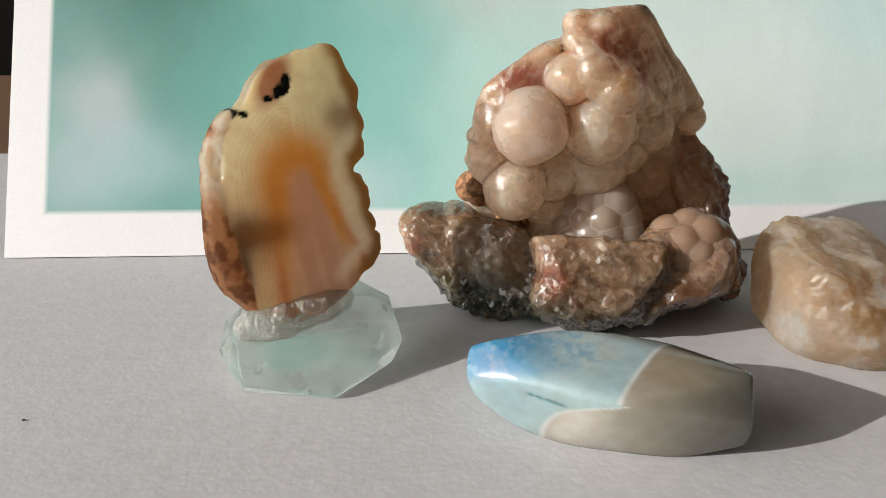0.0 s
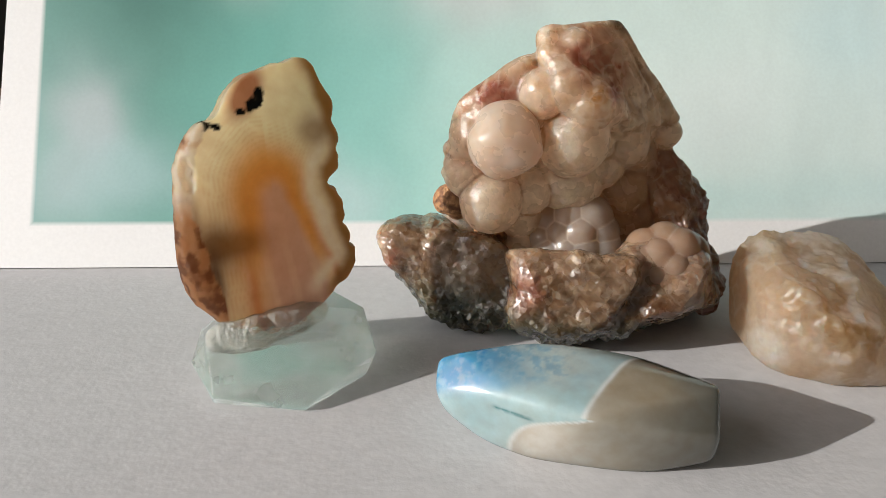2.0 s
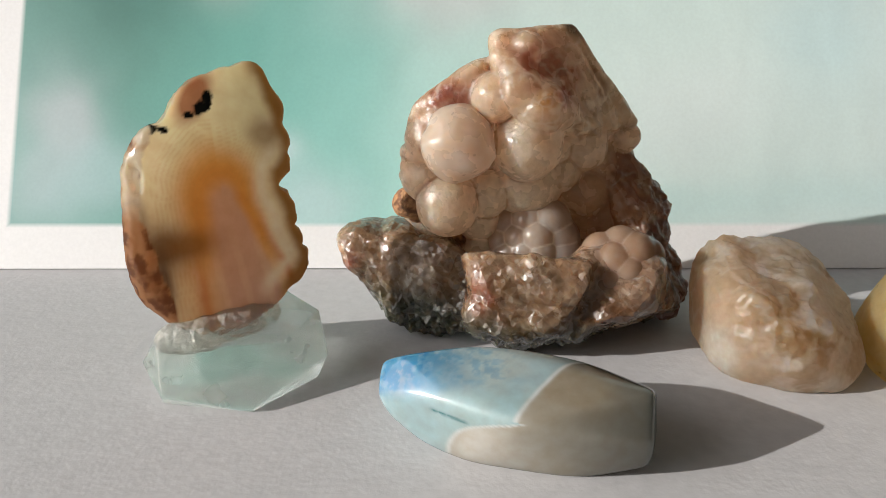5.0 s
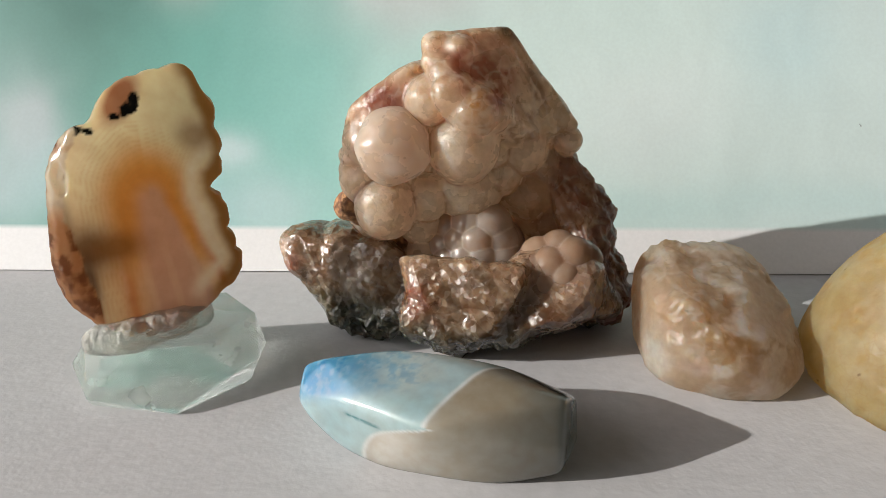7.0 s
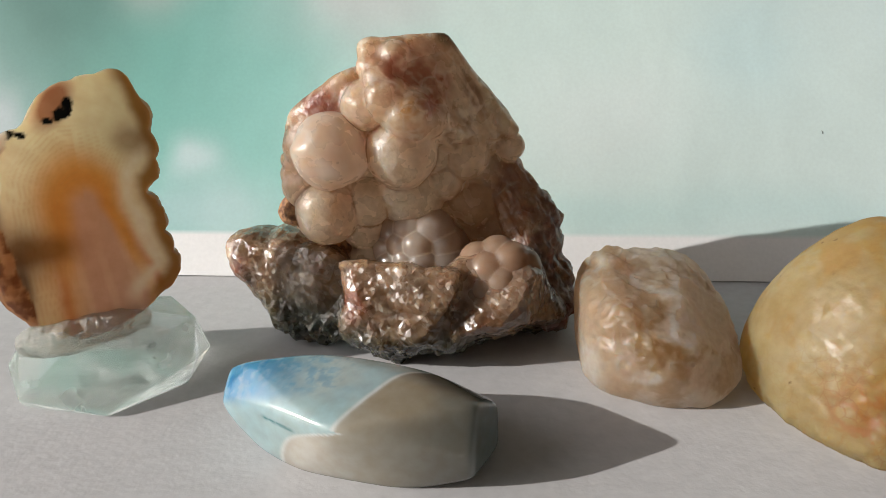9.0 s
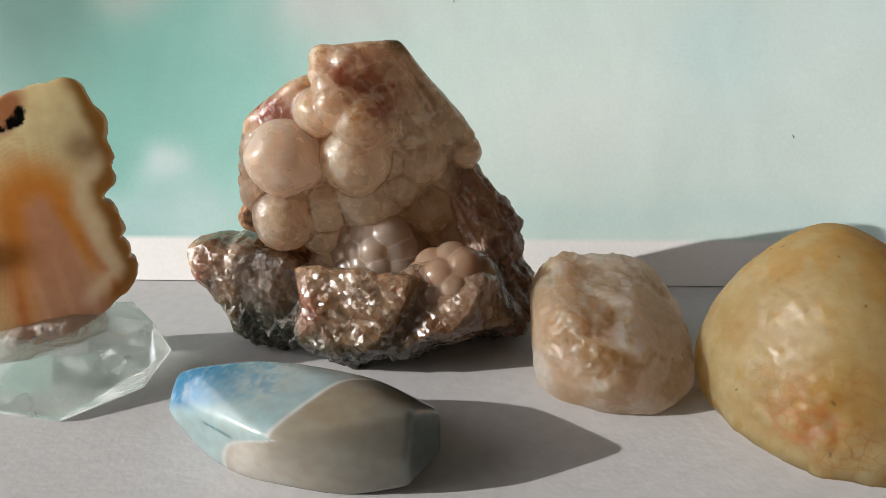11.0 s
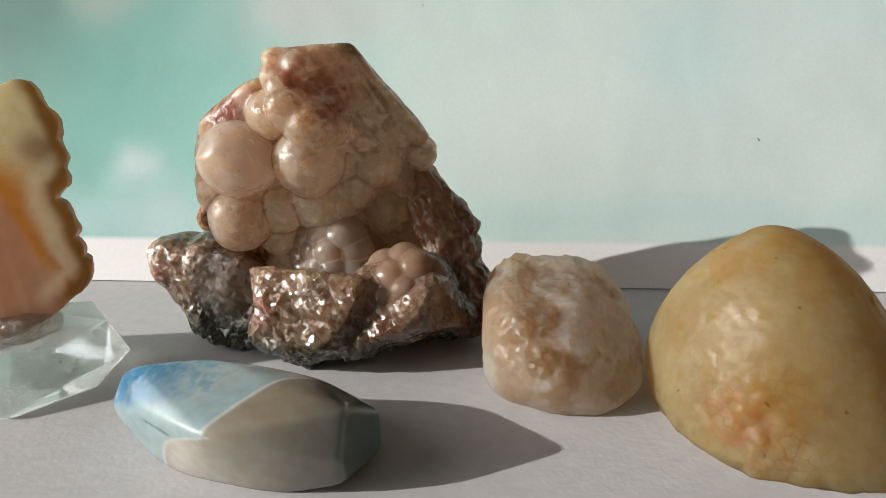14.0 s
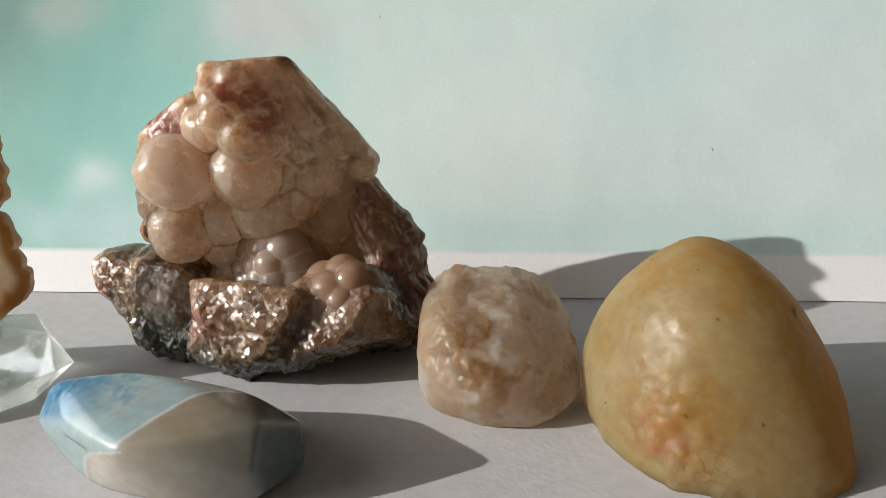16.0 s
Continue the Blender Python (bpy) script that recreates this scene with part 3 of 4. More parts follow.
def base_tint(p):
    """The broken shell at the foot: grey-brown, green-black below, red flecks, white sparkle."""
    n1, n2, n3 = fbm(p, 11, 3, 2), fbm(p, 2.5, 4), fbm(p, 8, 7, 3)
    col = mix(flat_colour(p, (0.34, 0.22, 0.135)), (0.60, 0.47, 0.35), smooth(n1, 0.48, 0.64))
    col = mix(col, (0.13, 0.075, 0.04), smooth(n3, 0.47, 0.6) * 0.9)
    col = mix(col, (0.72, 0.62, 0.50), smooth(ridges(p, 4.5, 23, 2), 0.78, 0.9) * 0.7)
    under_skin = 1 - smooth(p[:, 2] + 8 * (n3 - 0.5) - 0.10 * (60 - p[:, 0]), 6, 15)
    col = mix(col, (0.06, 0.075, 0.04), under_skin * smooth(n2, 0.1, 0.45) * 0.93)
    top = smooth(p[:, 2] + 5 * (n1 - 0.5), 15, 22)
    col = mix(col, (0.55, 0.41, 0.29), top * 0.4)
    red = np.maximum.reduce([blob(p, c, r) for c, r in (((62, 178, 17), (4, 5, 4)), ((68, 177, 15), (3, 5, 3)), ((29, 194, 19), (3, 6, 3)))])
    col = mix(col, (0.40, 0.14, 0.09), np.clip(red * smooth(n2, 0.4, 0.6) * 1.2, 0, 0.65))
    rust = blob(p, (103, 180, 17), (5, 7, 4)) + 0.7 * blob(p, (92, 175, 14), (8, 7, 3))
    col = mix(col, (0.22, 0.09, 0.03), np.clip(rust * (0.3 + n2), 0, 0.85))
    pink = blob(p, (98, 184, 25), (10, 9, 6))
    return mix(col, (0.60, 0.43, 0.33), np.clip(pink * 1.1, 0, 0.85))


def sunken(balls, heart, d):
    """The same bubbles set deeper towards a heart and swollen as much, so that they meet in flat seams."""
    out = []
    for x, y, z, r in balls:
        w = Vector(heart) - Vector((x, y, z))
        out.append((*(Vector((x, y, z)) + w.normalized() * d), r + d))
    return out


def chunk(name, field, lo, hi, mat, tint, rough, parent=None, label="", h=0.6, ragged=0.0, deep=1.25):
    """A part from a distance field, with fracture relief on its skin."""
    v, q = nets(field, lo, hi, h)
    n = normals_of(v, q)
    relief = relief_of(v, rough) + ragged * 0.45 * (ridges(v @ np.array(((0.8, 0.0, 0.6), (0.0, 1.0, 0.0), (-0.6, 0.0, 0.8))) * (0.6, 1, 1), 3.0, 13, 2) - 0.6) + ragged * ((fbm(v, 2.2, 19, 3) - 0.5) * 2.6 + 2.2 * (chips(v, 2.8, 9) - 0.5)) * (1 - smooth(v[:, 2] + 4 * fbm(v, 5, 3), 6, 13))
    v = v + n * relief[:, None]
    v[:, 2] = np.maximum(v[:, 2], 0.05)
    ob = mesh_of(name, v, q, mat, deepen(tint(v), deep), True, smooth(fbm(v, 6, 17), 0.5, 0.66) * 0.28)
    if ragged:
        broken = ob.modifiers.new("broken", "DECIMATE")
        broken.ratio = 0.07
        ob.data.polygons.foreach_set("use_smooth", [False] * len(ob.data.polygons))
    return under(ob, parent, label) if parent else ob


def span(points, pad=3.0):
    p = np.array([c[:3] for c in points], float)
    r = np.array([c[3] if len(c) > 3 else 0 for c in points])[:, None]
    return (p - r).min(0) - pad, (p + r).max(0) + pad


rock = tagged(new("mineral_cluster"), "pink botryoidal chalcedony cluster with a dark broken shell on paper", "mineral")
def nodule_tint(p):
    col = flat_colour(p, (0.80, 0.65, 0.52))
    col = mix(col, (0.87, 0.75, 0.63), smooth(fbm(p, 7, 3), 0.4, 0.7) * 0.7)
    return mix(col, (0.30, 0.18, 0.12), smooth(fbm(p, 0.9, 5, 2), 0.8, 0.88) * 0.25)


def relief_of(v, rough):
    return rough * (3.8 * (chips(v, 10.0, 2, 1) - 0.5) + 0.8 * (chips(v, 4.2, 5, 1) - 0.5) + 0.22 * (chips(v, 1.6, 8, 1) - 0.5))


# the main mass: crown, shoulder, back and flank grown together with the bubbles between them
crown = blend(hull_field(TOP, 0.5, 0.95), ball_field(LIP, 1.3), 1.2)
shoulder, back_wall, flank = hull_field(LEFTUP, 0.8, 1.05), hull_field(BACK, 1.2), hull_field(RIGHT, 0.9)
FREE = (0,)
MINI = [(46.6 + 3.6 * math.cos(2.4 * k) * (k / 13) ** 0.5, 193.2 + 0.25 * k, 45.0 + 7.5 * math.sin(2.4 * k) * (k / 13) ** 0.5, 2.4 + 0.5 * (k % 3)) for k in range(13)]
bubbles = ball_field([b for k, b in enumerate(NODULES) if k not in FREE] + MINI, 0.3)


def hollow(d, p):
    """The open pocket under the crown, scooped out of the wall behind it."""
    scoop = (np.sqrt((((p - (90, 192, 33)) / (13, 11, 15)) ** 2).sum(1)) - 1) * 11
    h = np.clip(0.5 - 0.5 * (d + scoop) / 2.5, 0, 1)
    return d + (-scoop - d) * h + 2.5 * h * (1 - h)


def host(p):
    return np.minimum(np.minimum(crown(p), shoulder(p)), hollow(np.minimum(back_wall(p), flank(p)), p))


def swell(p):
    return bubbles(p) - 1.2 * (fbm(p, 6, 4) - 0.5)


v, q = nets(blend(host, swell, 0.4), (38, 176, -1), (121, 224, 82), 0.5)
n = normals_of(v, q)
on_host = smooth(swell(v) - host(v), -0.2, 0.5)
coarse = 0.45 + 0.75 * smooth(v[:, 0], 80, 102)
skin = smooth(v[:, 0], 100, 107) * ((fbm(v, 2.4, 19, 3) - 0.5) * 2.4 + 2.2 * (chips(v, 3.4, 9) - 0.5))
ridged = 2.6 * (fbm((v - (80, 0, 60)) @ np.array(((0.8, 0, 0.2), (0, 1, 0), (0.6, 0, 0.25))), 2.2, 15, 3) - 0.5) * smooth(v[:, 0], 78, 86)
v = v + n * ((relief_of(v, coarse) + ridged + skin) * on_host)[:, None]
v[:, 2] = np.maximum(v[:, 2], 0.05)
pigment = nodule_tint(v)
gap = np.sort(np.stack([np.linalg.norm(v - b[:3], axis=1) - b[3] for b in NODULES]), 0)
pigment = mix(pigment, (0.42, 0.25, 0.15), (1 - smooth(gap[1] - gap[0], 0.1, 0.7)) * smooth(fbm(v, 4, 21), 0.3, 0.6) * 0.8)
pigment = pigment + (rock_tint(v) - pigment) * on_host[:, None]
# Shade in the pocket and the low recess, put into the pigment as brown.
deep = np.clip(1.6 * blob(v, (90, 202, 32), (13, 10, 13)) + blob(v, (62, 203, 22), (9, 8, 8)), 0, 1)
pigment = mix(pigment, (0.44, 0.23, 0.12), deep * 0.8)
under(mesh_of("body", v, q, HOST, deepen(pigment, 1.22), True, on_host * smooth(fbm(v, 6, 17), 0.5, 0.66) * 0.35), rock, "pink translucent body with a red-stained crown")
for k in FREE:
    x, y, z, r = NODULES[k]
    bm = bmesh.new()
    bmesh.ops.create_icosphere(bm, subdivisions=5, radius=r)
    co = np.array([w.co for w in bm.verts])
    faces = np.array([[w.index for w in f.verts] for f in bm.faces])
    bm.free()
    co = co * (1 + 0.16 * (fbm(co + (x, y, z), 7, 4) - 0.5) * 2)[:, None] + (x, y, z)
    under(mesh_of("nodule", co, faces, CHALCEDONY, deepen(mix(nodule_tint(co), (0.82, 0.74, 0.67), np.full(len(co), 0.5)), 1.15)), rock)
shell_field = blend(hull_field(BASEF, 0.6, 1.0), hull_field(BASER, 0.8, 1.0), 3.5)
lo, hi = span(BASEF + BASER)
chunk("shell_piece", shell_field, lo, hi, CRUST, base_tint, 1.0, rock, "sparkling broken shell with red flecks and rusty patches", 0.45, 1.0)
lo, hi = span(BASEL)
chunk("shell_piece", hull_field(BASEL, 0.6, 0.9), lo, hi, CRUST, base_tint, 1.0, rock, "grey-green broken shell", 0.45, 1.0)


def seam_tint(balls):
    """Grey bubbles with whitish seams where two of them meet."""
    def tint(p):
        d = np.sort(np.stack([np.linalg.norm(p - b[:3], axis=1) - b[3] for b in balls[1:]]), 0)
        col = mix(nodule_tint(p), (0.66, 0.58, 0.53), np.full(len(p), 0.6))
        return mix(col, (0.95, 0.88, 0.80), (1 - smooth(d[1] - d[0], 0.05, 0.34)) * (d[0] < 0.8) * 0.8)
    return tint


lo, hi = span(CELLS)
cell_balls = CELLS[:1] + sunken(CELLS[1:], CELLS[0][:3], 1.0)
chunk("bubble_crust", ball_field(cell_balls, 0.2), lo, hi, BUBBLE, seam_tint(cell_balls), 0.12, rock, "grey bubbles with white seams", 0.4, 0.0, 1.3)
lo, hi = span(KNOBS)
knob_balls = sunken(KNOBS, (97.5, 194.0, 16.5), 0.9)
chunk("bubble_knob", ball_field(knob_balls, 0.3), lo, hi, BUBBLE, lambda p: mix(seam_tint(knob_balls[:1] + knob_balls)(p), (0.52, 0.32, 0.18), 0.4 + 0.3 * smooth(p[:, 0], 97, 104)), 0.12, rock, "amber-pink bubbles with pale seams", 0.4, 0.0, 1.3)
lo, hi = span(TAN)
chunk("gritty_patch", ball_field(TAN, 2.0), lo, hi, GRIT, lambda p: mix(flat_colour(p, (0.50, 0.30, 0.16)), (0.25, 0.13, 0.07), smooth(fbm(p, 1, 3), 0.45, 0.6)), 1.6, rock, "sandy tan patch", 0.4)

# ---- agate on a clear faceted base ----
agate = tagged(new("agate_ornament"), "polished orange-banded agate glued upright on a clear faceted base", "ornament")
SLAB_AT = np.array((10.0, 165.5, 18.4))
S1 = np.array((0.8461, 0.5330, 0.0))
S2 = np.array((-0.09713, 0.15418, 0.98325))
S2 = S2 / np.linalg.norm(S2)
SN = np.cross(S1, S2)
OUTLINE = [(-14.5, -2.4), (-17.1, 0.2), (-20.7, 4.4), (-22.0, 10.2), (-21.4, 19.6), (-20.3, 28.7), (-19.0, 34.3), (-16.5, 38.3), (-13.6, 40.8), (-10.4, 41.2), (-8.0, 45.3), (-5.3, 49.1), (-1.5, 51.0), (2.6, 52.0), (6.4, 52.7), (10.8, 51.9), (12.3, 48.9), (12.6, 46.4), (13.8, 42.1), (14.0, 38.6), (15.5, 35.8), (15.0, 32.1), (13.2, 29.7), (11.7, 28.0), (12.3, 24.1), (13.5, 20.7), (13.9, 16.7), (15.1, 12.5), (15.7, 9.5), (14.7, 6.5), (11.9, 3.7), (6.2, -1.3), (-0.9, -4.2), (-7.9, -4.2)]
ring = np.array(OUTLINE, float)


def rounded(ring, times_=3):
    for _ in range(times_):
        nxt = np.roll(ring, -1, 0)
        ring = np.stack((ring * 0.75 + nxt * 0.25, ring * 0.25 + nxt * 0.75), 1).reshape(-1, 2)
    return ring


ring = rounded(ring, 1)


def outline_field(q):
    a, b = ring, np.roll(ring, -1, 0)
    best, inside = np.full(len(q), 1e9), np.zeros(len(q), bool)
    for (ax, ay), (bx, by) in zip(a, b):
        e = np.array((bx - ax, by - ay))
        w = q - (ax, ay)
        k = np.clip((w @ e) / (e @ e), 0, 1)
        best = np.minimum(best, ((w - k[:, None] * e) ** 2).sum(1))
        cut = ((ay > q[:, 1]) != (by > q[:, 1])) & (q[:, 0] < (bx - ax) * (q[:, 1] - ay) / (by - ay + 1e-9) + ax)
        inside ^= cut
    return np.where(inside, -1, 1) * np.sqrt(best)


def slab_field(p):
    d = outline_field(p[:, :2]) - 0.35 + np.maximum(smooth(p[:, 0], 7, 12), 0.6 * smooth(p[:, 1], 47, 50)) * (2.6 * (ridges(p * (1, 1, 0.3), 5.0, 4, 1) - 0.55) + 0.7 * (vnoise(p, 1.8, 7) - 0.5))
    w = np.abs(p[:, 2] + 4.0) - 4.0
    k = 0.5 + 5.0 * smooth(-p[:, 0], 11, 19) * (1 - smooth(p[:, 1], 38, 44)) + 0.5 * smooth(p[:, 0], 8, 14)
    h = np.clip(0.5 - 0.5 * (w - d) / k, 0, 1)
    return w + (d - w) * h + k * h * (1 - h)


def agate_tint(p):
    u, v = p[:, 0], p[:, 1]
    q = p + 1.6 * (np.stack((fbm(p, 8, 1), fbm(p, 8, 2), fbm(p, 8, 3)), 1) - 0.5) * (1, 1, 0)
    cx = np.interp(q[:, 1], (-5, 24), (2.2, -1.4))
    half = np.interp(q[:, 1], (-5, 24), (9.2, 3.9))
    arch = np.where(q[:, 1] > 24, np.hypot(q[:, 0] - cx, (q[:, 1] - 24) * 0.75) - half, np.abs(q[:, 0] - cx) - half)
    arch = np.where(q[:, 0] > cx, arch * np.interp(q[:, 1], (20, 30), (1.7, 1.0)), arch * 0.85)
    lines = 0.5 + 0.5 * np.sin(arch * 5.5 + 12 * fbm(p, 9, 6))
    cream = mix(flat_colour(p, (0.91, 0.86, 0.68)), (0.95, 0.92, 0.80), lines * 0.18)
    col = mix(cream, (0.80, 0.46, 0.18), (1 - smooth(arch, 1.2, 7.5)) * np.interp(v, (-6, 6, 16), (0.35, 0.5, 1.0)))
    col = mix(col, (0.75, 0.54, 0.44), 1 - smooth(arch, -3.2, 0.8))
    fine_band = smooth(0.5 + 0.5 * np.sin(arch * 9.0 + 14 * fbm(p, 9, 16)), 0.6, 1.0) * smooth(arch, -1, 1) * (1 - smooth(arch, 7, 10))
    col = mix(col, (0.70, 0.45, 0.20), fine_band * 0.2)
    rib = smooth(np.sin(q[:, 0] * 1.3 + 0.12 * v), 0.2, 0.9) * (1 - smooth(v, 6, 22)) * (arch < 3)
    col = mix(col, (0.88, 0.74, 0.60), rib * 0.35)
    streak = np.exp(-((q[:, 0] - (12.6 - 0.34 * v)) / 1.1) ** 2) * (v < 22) * smooth(-v, -24, -6)
    col = mix(col, (0.62, 0.22, 0.05), streak * 0.8)
    col = mix(col, (0.72, 0.36, 0.18), np.exp(-((q[:, 0] + 8.2) / 1.4) ** 2) * (1 - smooth(v, 6, 14)) * 0.8)
    edge = -outline_field(p[:, :2])
    rimk = (1 - smooth(edge + 1.6 * (fbm(p, 4, 9) - 0.5), 0.8, 3.6)) * smooth(u, 6, 11)
    glow = np.exp(-((edge - 4.6 + 2.0 * (fbm(p, 5, 10) - 0.5)) / 1.9) ** 2) * smooth(u, 2, 7) * (1 - smooth(v, 38, 44))
    col = mix(col, (0.96, 0.93, 0.84), glow * 0.9)
    col = mix(col, (0.46, 0.27, 0.11), rimk * 0.95)
    # Two dark patches at v 15.5 paint in the shadow edge across the slab.
    for c, r, tone, k in (((9.5, 37.5), (3.6, 3.0), (0.45, 0.33, 0.22), 0.75), ((-14.5, 15.5), (4.5, 4.5), (0.26, 0.17, 0.10), 0.85), ((-9.5, 15.5), (5, 2.8), (0.36, 0.21, 0.10), 0.7),
                          ((-15.5, 8), (1.6, 6), (0.14, 0.09, 0.07), 0.8), ((-18, 22), (1.4, 6), (0.33, 0.25, 0.18), 0.6)):
        col = mix(col, tone, np.clip(blob(p[:, :2], c, r) * 1.25, 0, 1) * k)
    skin = blob(np.stack(((u + 3.9) * 0.8 - (v - 46) * 0.55, (u + 3.9) * 0.55 + (v - 46) * 0.8), 1), (0, 0), (2.4, 5.0))
    col = mix(col, (0.50, 0.29, 0.20), np.clip(skin * 2.2 - 0.25, 0, 1))
    speck = fbm(p, 1.5, 12, 3)
    for c, r in (((-2.8, 43.8), (2.0, 1.7)), ((-1.2, 45.8), (1.3, 1.8)), ((-5.4, 42.6), (1.2, 0.8)), ((-13.2, 40.4), (2.2, 1.2)), ((-10.9, 40.0), (1.4, 0.8))):
        col = mix(col, (0.012, 0.014, 0.016), smooth(blob(p[:, :2], c, r) + 0.9 * (speck - 0.5), 0.38, 0.66))
    rind = smooth(-u + 0.9 * (fbm(p, 3, 4) - 0.5) * 2 - np.interp(v, (-5, 0, 8, 15, 22, 30, 40), (13.8, 14.0, 14.8, 16.2, 17.4, 16.4, 13.0)), -0.1, 0.5) * (v < 43)
    brown = mix(flat_colour(p, (0.56, 0.36, 0.22)), (0.28, 0.15, 0.09), smooth(fbm(p, 2.4, 7), 0.45, 0.65))
    # Upper rind is paler tan; its white gloss is put into the colour.
    brown = mix(brown, (0.76, 0.71, 0.62), smooth(v, 21, 28) * smooth(fbm(p, 3, 2), 0.25, 0.5))
    col = mix(col, (0, 0, 0), rind) + brown * rind[:, None]
    return col


lo, hi = np.r_[ring.min(0) - 1.5, -9.2], np.r_[ring.max(0) + 1.5, 1.2]
v, q = nets(slab_field, lo, hi, 0.45)
n = normals_of(v, q)
col = agate_tint(v)
edge_zone = smooth(-v[:, 2], 0.3, 1.4)
left_zone = smooth(-v[:, 0], 14, 18)
v = v + n * (np.maximum(edge_zone, left_zone) * (1.0 * (fbm(v, 3.5, 3) - 0.5) + 0.35 * (fbm(v, 1.2, 5) - 0.5)))[:, None]
pit = smooth(blob(v[:, :2], (-17.5, 31), (1.7, 4)) + 0.6 * (fbm(v, 1.6, 8) - 0.5), 0.45, 0.7)
v = v - n * (pit * 0.9)[:, None]
place = v[:, :1] * S1 + v[:, 1:2] * S2 + v[:, 2:] * SN + SLAB_AT
under(mesh_of("agate", place, q, AGATE, deepen(col, 1.22)), agate, "cream, orange and pink banded agate with a brown rind")


def faceted(points, bevel, mat, name, parent, label):
    bm = bmesh.new()
    for c in points:
        bm.verts.new([k * 0.001 for k in c])
    bmesh.ops.convex_hull(bm, input=bm.verts)
    bmesh.ops.dissolve_limit(bm, angle_limit=radians(3), verts=bm.verts, edges=bm.edges)
    bmesh.ops.bevel(bm, geom=list(bm.edges), offset=bevel, segments=2, affect="EDGES", profile=0.5)
    bmesh.ops.recalc_face_normals(bm, faces=bm.faces)
    return part(name, bm, mat, parent, label)


GLASS = [(-6, 153, 0.1), (14.5, 151.5, 0.1), (25, 166, 0.1), (22, 184, 0.1), (-8, 186, 0.1), (-15, 170, 0.1),
         (-4.5, 150.2, 3.6), (15.5, 151.2, 1.6), (27.8, 166, 6.5), (-12, 157.5, 7.5), (-7.8, 157.5, 13.2), (4, 156.5, 12.4), (19, 161.5, 11.6),
         (23.2, 176.5, 12.4), (12, 186, 13.0), (-8, 181, 13.4), (-15.5, 171, 8)]
faceted(GLASS, 0.00025, CLEAR, "clear_base", agate, "clear faceted crystal base")
GLUE_BALLS = [(-4.0, 157.4, 13.6, 3.6), (-0.8, 158.3, 13.0, 3.9), (2.8, 160.6, 13.0, 3.9), (6.6, 163, 13.6, 3.7), (10, 165.6, 14.4, 3.5), (13, 169, 15.0, 2.8)]
lo, hi = span(GLUE_BALLS)
chunk("glue", ball_field(GLUE_BALLS, 2.0), lo, hi, GLUE, lambda p: flat_colour(p, (0.8, 0.8, 0.7)), 1.0, agate, "clear lumpy glue", 0.5)

# ---- blue polished agate ----
BLUE = [(44, 158, 2), (53, 143.2, 0.5), (60, 140, 0), (82, 136.8, 0), (93.5, 137, 3.5), (98, 148, 2), (92, 163, 0), (60, 166, 0), (47, 163, 2),
        (44, 150, 12.0), (43.2, 147.5, 8.5), (43.4, 152.5, 13.2), (45, 149, 3.5), (52.2, 142.4, 11.5), (69.4, 134.2, 13.4), (94, 135.8, 8), (48.4, 150, 16.0), (62, 153, 17.4), (73, 153, 16.4), (94.1, 140.2, 16.5), (97.5, 150, 10), (84, 155, 13.2)]


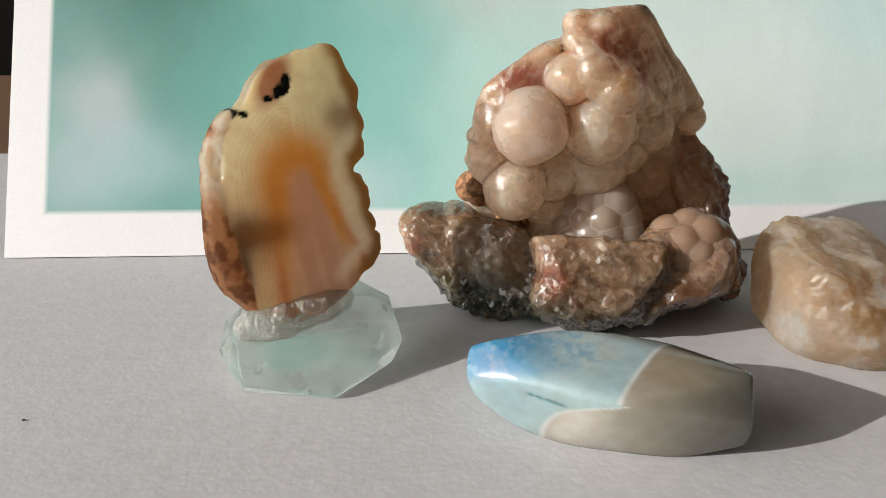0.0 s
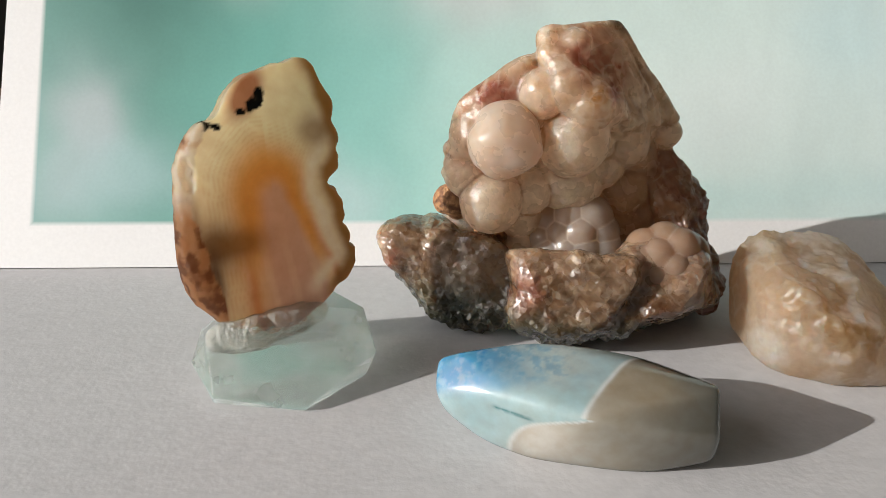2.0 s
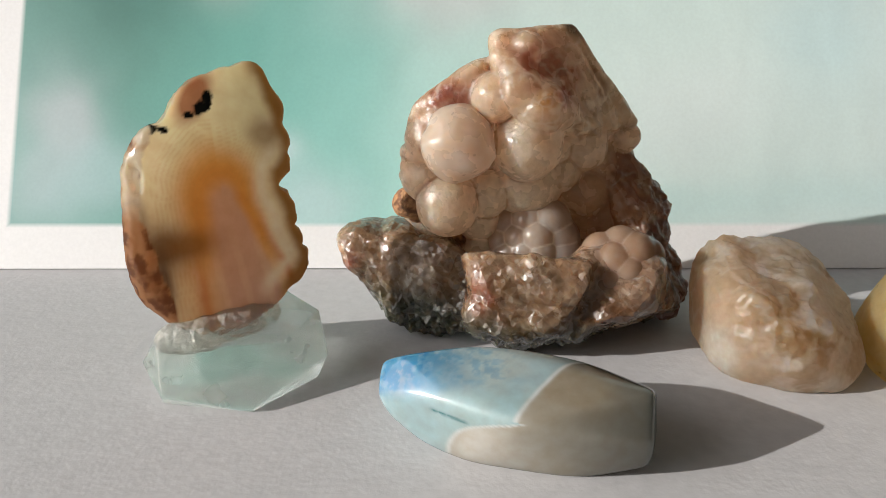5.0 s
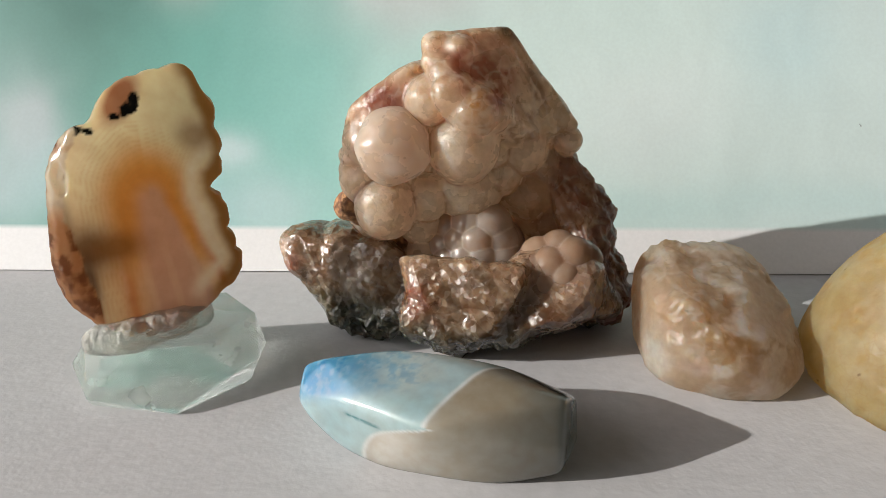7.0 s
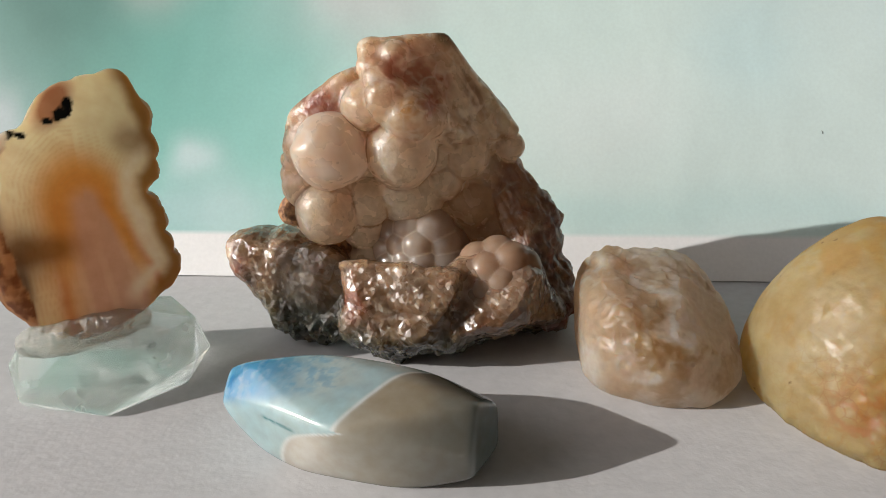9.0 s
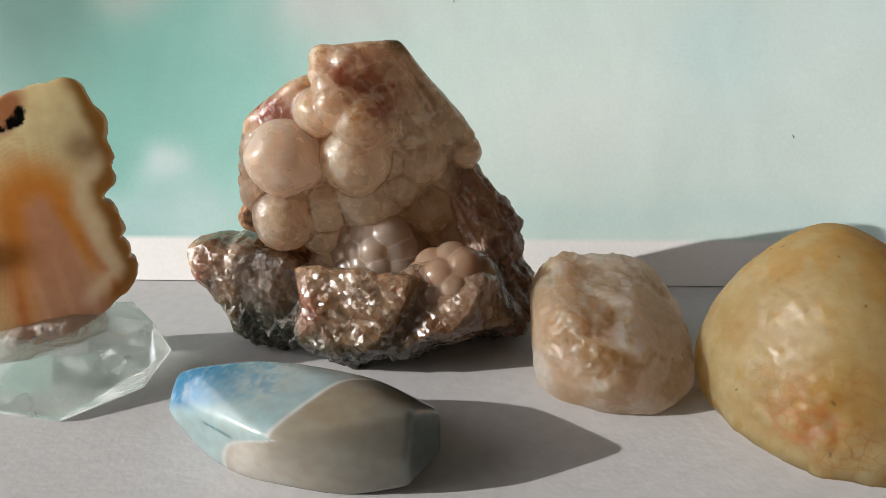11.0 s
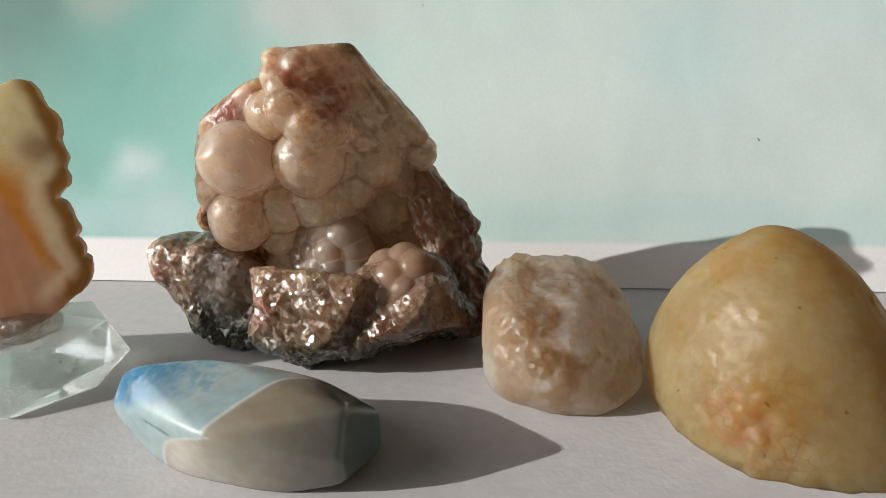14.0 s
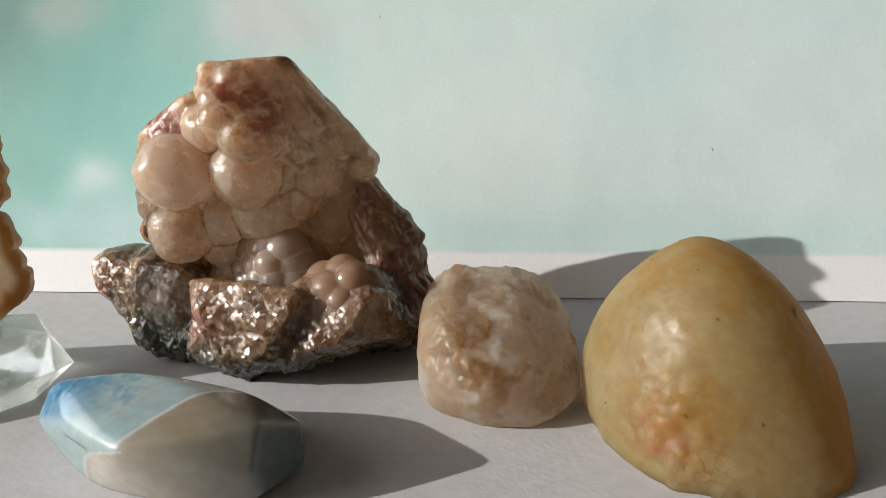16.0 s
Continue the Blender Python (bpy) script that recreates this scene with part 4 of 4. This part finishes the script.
def blue_tint(p):
    x, y, z = p.T
    w = p + 2.2 * (np.stack((fbm(p, 6, 1), fbm(p, 6, 2), fbm(p, 6, 3)), 1) - 0.5)
    lower = (y < 141.5) & (z < 13.2)
    edge = np.where(lower, 57.5 + 12 * (np.clip(z, 0, 13.4) / 12.6) ** 3, 69.5 + 0.6 * (y - 134) + 0.012 * (y - 134) ** 2)
    side = p[:, 0] + 1.2 * (fbm(p, 9, 6) - 0.5) - edge
    col = mix(flat_colour(p, (0.40, 0.54, 0.57)), (0.50, 0.60, 0.60), smooth(fbm(p, 7, 4), 0.4, 0.7))
    blue = smooth(53 - w[:, 0] + 0.5 * (w[:, 2] - 10), -9, 4) * (0.35 + 0.9 * smooth(z, 9, 14))
    col = mix(col, (0.17, 0.36, 0.52), np.clip(blue * (0.2 + 1.1 * fbm(p, 3.0, 5)), 0, 0.9))
    col = mix(col, (0.02, 0.22, 0.46), np.clip(blob(p, (47, 150.5, 14.5), (5.5, 6.0, 4.6)) * 3.2 * (0.3 + fbm(p, 2, 8)), 0, 0.9))
    front = (1 - smooth(y + 0.9 * (z - 12), 141.5, 145.5))
    col = mix(col, (0.43, 0.59, 0.61), front * 0.7)
    veil = smooth(fbm(p, 1.3, 7, 5), 0.42, 0.64) * smooth(y + 0.9 * (z - 12), 143, 149) * (1 - smooth(x, 64, 74))
    col = mix(col, (0.11, 0.34, 0.52), veil * 0.5)
    frost = smooth(fbm(p, 1.1, 27, 5), 0.46, 0.68) * smooth(y, 142, 149) * (1 - smooth(x, 68, 76))
    col = mix(col, (0.60, 0.72, 0.75), frost * 0.25)
    crack = np.exp(-((z - 10.2 + 0.05 * (x - 55)) / 0.35) ** 2) * smooth(x, 53.5, 54.5) * (1 - smooth(x, 60, 62)) * (y < 142)
    col = mix(col, (0.10, 0.26, 0.28), crack * smooth(fbm(p, 1.2, 3), 0.35, 0.5))
    # Inner light put into the grey: dark far end, warm glow, bright foot.
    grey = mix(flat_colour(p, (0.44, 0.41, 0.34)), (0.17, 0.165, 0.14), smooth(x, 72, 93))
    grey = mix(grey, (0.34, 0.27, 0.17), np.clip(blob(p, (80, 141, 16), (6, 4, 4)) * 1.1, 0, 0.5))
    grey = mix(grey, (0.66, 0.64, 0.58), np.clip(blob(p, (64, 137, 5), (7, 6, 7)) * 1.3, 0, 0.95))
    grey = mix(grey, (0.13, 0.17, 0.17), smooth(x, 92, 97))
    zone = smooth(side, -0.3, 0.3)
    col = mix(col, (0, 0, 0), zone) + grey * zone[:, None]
    return mix(col, (0.72, 0.76, 0.76), np.exp(-(side / 0.55) ** 2) * 0.95)


lo, hi = span(BLUE, 2)
v, q = nets(hull_field(BLUE, 0.45, 0.95), lo, hi, 0.4)
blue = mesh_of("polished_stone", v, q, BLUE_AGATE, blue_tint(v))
tagged(blue, "polished faceted agate, blue-dyed at one end and grey at the other", "stone")

# ---- rough milky chalcedony ----
MILK = [(116.1, 195.4, 20.3), (118.6, 196.5, 24.7), (115.9, 192.2, 14.6), (124, 193, 26.8), (134, 198, 26.2), (143, 199, 23.4), (149.5, 198, 17.2), (153, 189, 10), (154, 181, 5), (150.5, 173.5, 2), (141, 167.5, 0.5), (127, 168.5, 0.5), (121.5, 171, 0.5),
        (117.5, 180, 2), (118, 192, 2), (130, 201, 1), (150, 192, 0), (117.2, 173.5, 9), (116.6, 180, 17), (121, 168.5, 7), (130, 164, 8), (140, 165.5, 5), (131.5, 165.5, 15), (122, 172, 22), (146, 176, 15), (151, 184, 14), (137, 178, 22.5)]


def milk_tint(p):
    x, y, z = p.T
    n1, n2 = fbm(p, 8, 1), fbm(p, 2.5, 2)
    col = mix(flat_colour(p, (0.68, 0.57, 0.45)), (0.74, 0.63, 0.51), smooth(n1, 0.3, 0.75))
    col = mix(col, (0.48, 0.32, 0.14), blob(p, (132, 166, 16), (9, 10, 5)) * smooth(n2, 0.3, 0.6) * 0.7)
    snow = smooth(fbm(p * (1, 1, 1.6), 6, 5, 4) + 0.40 * blob(p, (142, 178, 17), (9, 12, 8)) + 0.35 * blob(p, (137, 198, 21), (12, 8, 7)), 0.49, 0.64) * smooth(x + 0.3 * z, 122, 134)
    col = mix(col, (0.87, 0.82, 0.77), snow * 0.75)
    # Patch of sun low on the left face, painted as paler stone.
    col = mix(col, (0.82, 0.80, 0.76), np.clip(blob(p, (119, 174, 7), (3.5, 5.0, 5)) * 1.8, 0, 0.95))
    return col


lo, hi = span(MILK)
v, q = nets(hull_field(MILK, 0.9, 1.0), lo, hi, 0.45)
n = normals_of(v, q)
dip = blob(v, (129, 186, 27), (4.5, 9, 4))
rugged = smooth(v[:, 2], 5, 12) * smooth(v[:, 0] + 0.3 * v[:, 2], 120, 130)
v = v + n * (0.8 * (fbm(v, 9, 25, 2) - 0.5) + (0.35 + rugged) * (3.4 * (chips(v, 8.0, 27, 2) - 0.5) + 0.9 * (ridges(v, 3.0, 24, 2) - 0.6)) - 1.6 * dip)[:, None]
v[:, 2] = np.maximum(v[:, 2], 0.05)
milk = mesh_of("rough_stone", v, q, MILKY, deepen(milk_tint(v), 1.5), True, smooth(fbm(v, 6, 17), 0.5, 0.66) * 0.4)
milk.data.set_sharp_from_angle(angle=radians(24))
tagged(milk, "rough milky chalcedony with pinkish body and white frosted crust on paper", "stone")

# ---- honey-yellow chalcedony ----
HONEYS = [(178, 177, 38.5), (170, 177, 35.5), (160, 178, 25.5), (158, 175, 18), (158.5, 171, 5), (160, 169, 0), (168, 155, 1), (174, 153, 0), (187, 153.5, 0), (200, 157, 0),
          (202.5, 168, 7), (201.5, 174, 15.5), (197, 176, 24), (188, 176, 33), (166, 162, 20), (172, 160, 26), (186, 160, 24), (196, 163, 12), (160, 190, 2), (172, 198, 4), (192, 197, 3),
          (203, 182, 2), (170, 192, 22), (188, 192, 22), (178, 184, 37)]


def honey_tint(p):
    x, y, z = p.T
    n1, n2 = fbm(p, 9, 1), fbm(p, 2.6, 2)
    col = mix(flat_colour(p, (0.63, 0.54, 0.34)), (0.68, 0.61, 0.42), smooth(n1, 0.4, 0.65))
    d1, d2, val = cells(p + 1.5 * fbm(p, 3, 3)[:, None], 4.2, 1)
    vein = 1 - smooth(d2 - d1, 0.02, 0.14)
    place = np.maximum(blob(p, (170, 156, 9), (9, 12, 8)), 0.8 * blob(p, (200, 165, 12), (6, 14, 16)))
    col = mix(col, (0.62, 0.40, 0.12), np.clip(vein * (0.05 + 0.5 * place), 0, 0.6))
    col = mix(col, (0.66, 0.38, 0.26), np.clip(blob(p, (168, 154, 10), (5, 8, 5)) * (0.3 + vein), 0, 0.6))
    col = mix(col, (0.66, 0.42, 0.07), np.clip(blob(p, (172, 158, 15), (6, 8, 6)) + blob(p, (183, 176, 38), (9, 9, 4)) + blob(p, (200, 168, 14), (4, 12, 14)), 0, 1) * (0.2 + 0.7 * n2))
    col = mix(col, (0.62, 0.40, 0.10), np.clip(smooth(x, 188, 203) * (0.2 + n2), 0, 0.8))
    rust = smooth(fbm(p, 4.5, 33, 4) + 0.22 * smooth(z, 27, 37) + 0.16 * smooth(x, 176, 196), 0.58, 0.76)
    col = mix(col, (0.66, 0.40, 0.07), rust * 0.3)
    dots = np.maximum(smooth(fbm(p, 1.3, 9, 2), 0.86, 0.9), np.clip(1.6 * blob(p, (192, 170, 30), (0.7, 3, 0.7)), 0, 1))
    return mix(col, (0.22, 0.12, 0.04), dots * 0.7)


lo, hi = span(HONEYS, 6)
v, q = nets(hull_field(HONEYS, 3.2, 1.3), lo, hi, 0.6)
n = normals_of(v, q)
d1, d2, val = cells(v + 1.5 * fbm(v, 3, 3)[:, None], 3.4, 1)
lumpy = 0.3 + 3.0 * np.maximum(blob(v, (171, 157, 10), (8, 14, 10)), 0)
v = v + n * (0.7 * (fbm(v, 12, 5) - 0.5) + lumpy * 0.4 * (0.5 - d1) + 0.3 * (fbm(v, 1.8, 6) - 0.5))[:, None]
v = v + n * ((fbm(v, 4, 31, 3) - 0.5) * 2.2 * (1 - smooth(v[:, 2], 1, 5)))[:, None]
v[:, 2] = np.maximum(v[:, 2], 0.05)
veined = np.clip(0.12 + blob(v, (170, 156, 9), (9, 12, 9)) + 0.6 * blob(v, (200, 165, 12), (7, 14, 16)), 0, 0.85) * smooth(fbm(v, 5, 13), 0.3, 0.6)
honey = mesh_of("yellow_stone", v, q, HONEY, deepen(honey_tint(v), 1.5), True, veined)
tagged(honey, "domed waxy honey-yellow chalcedony with fine orange veins on paper", "stone")
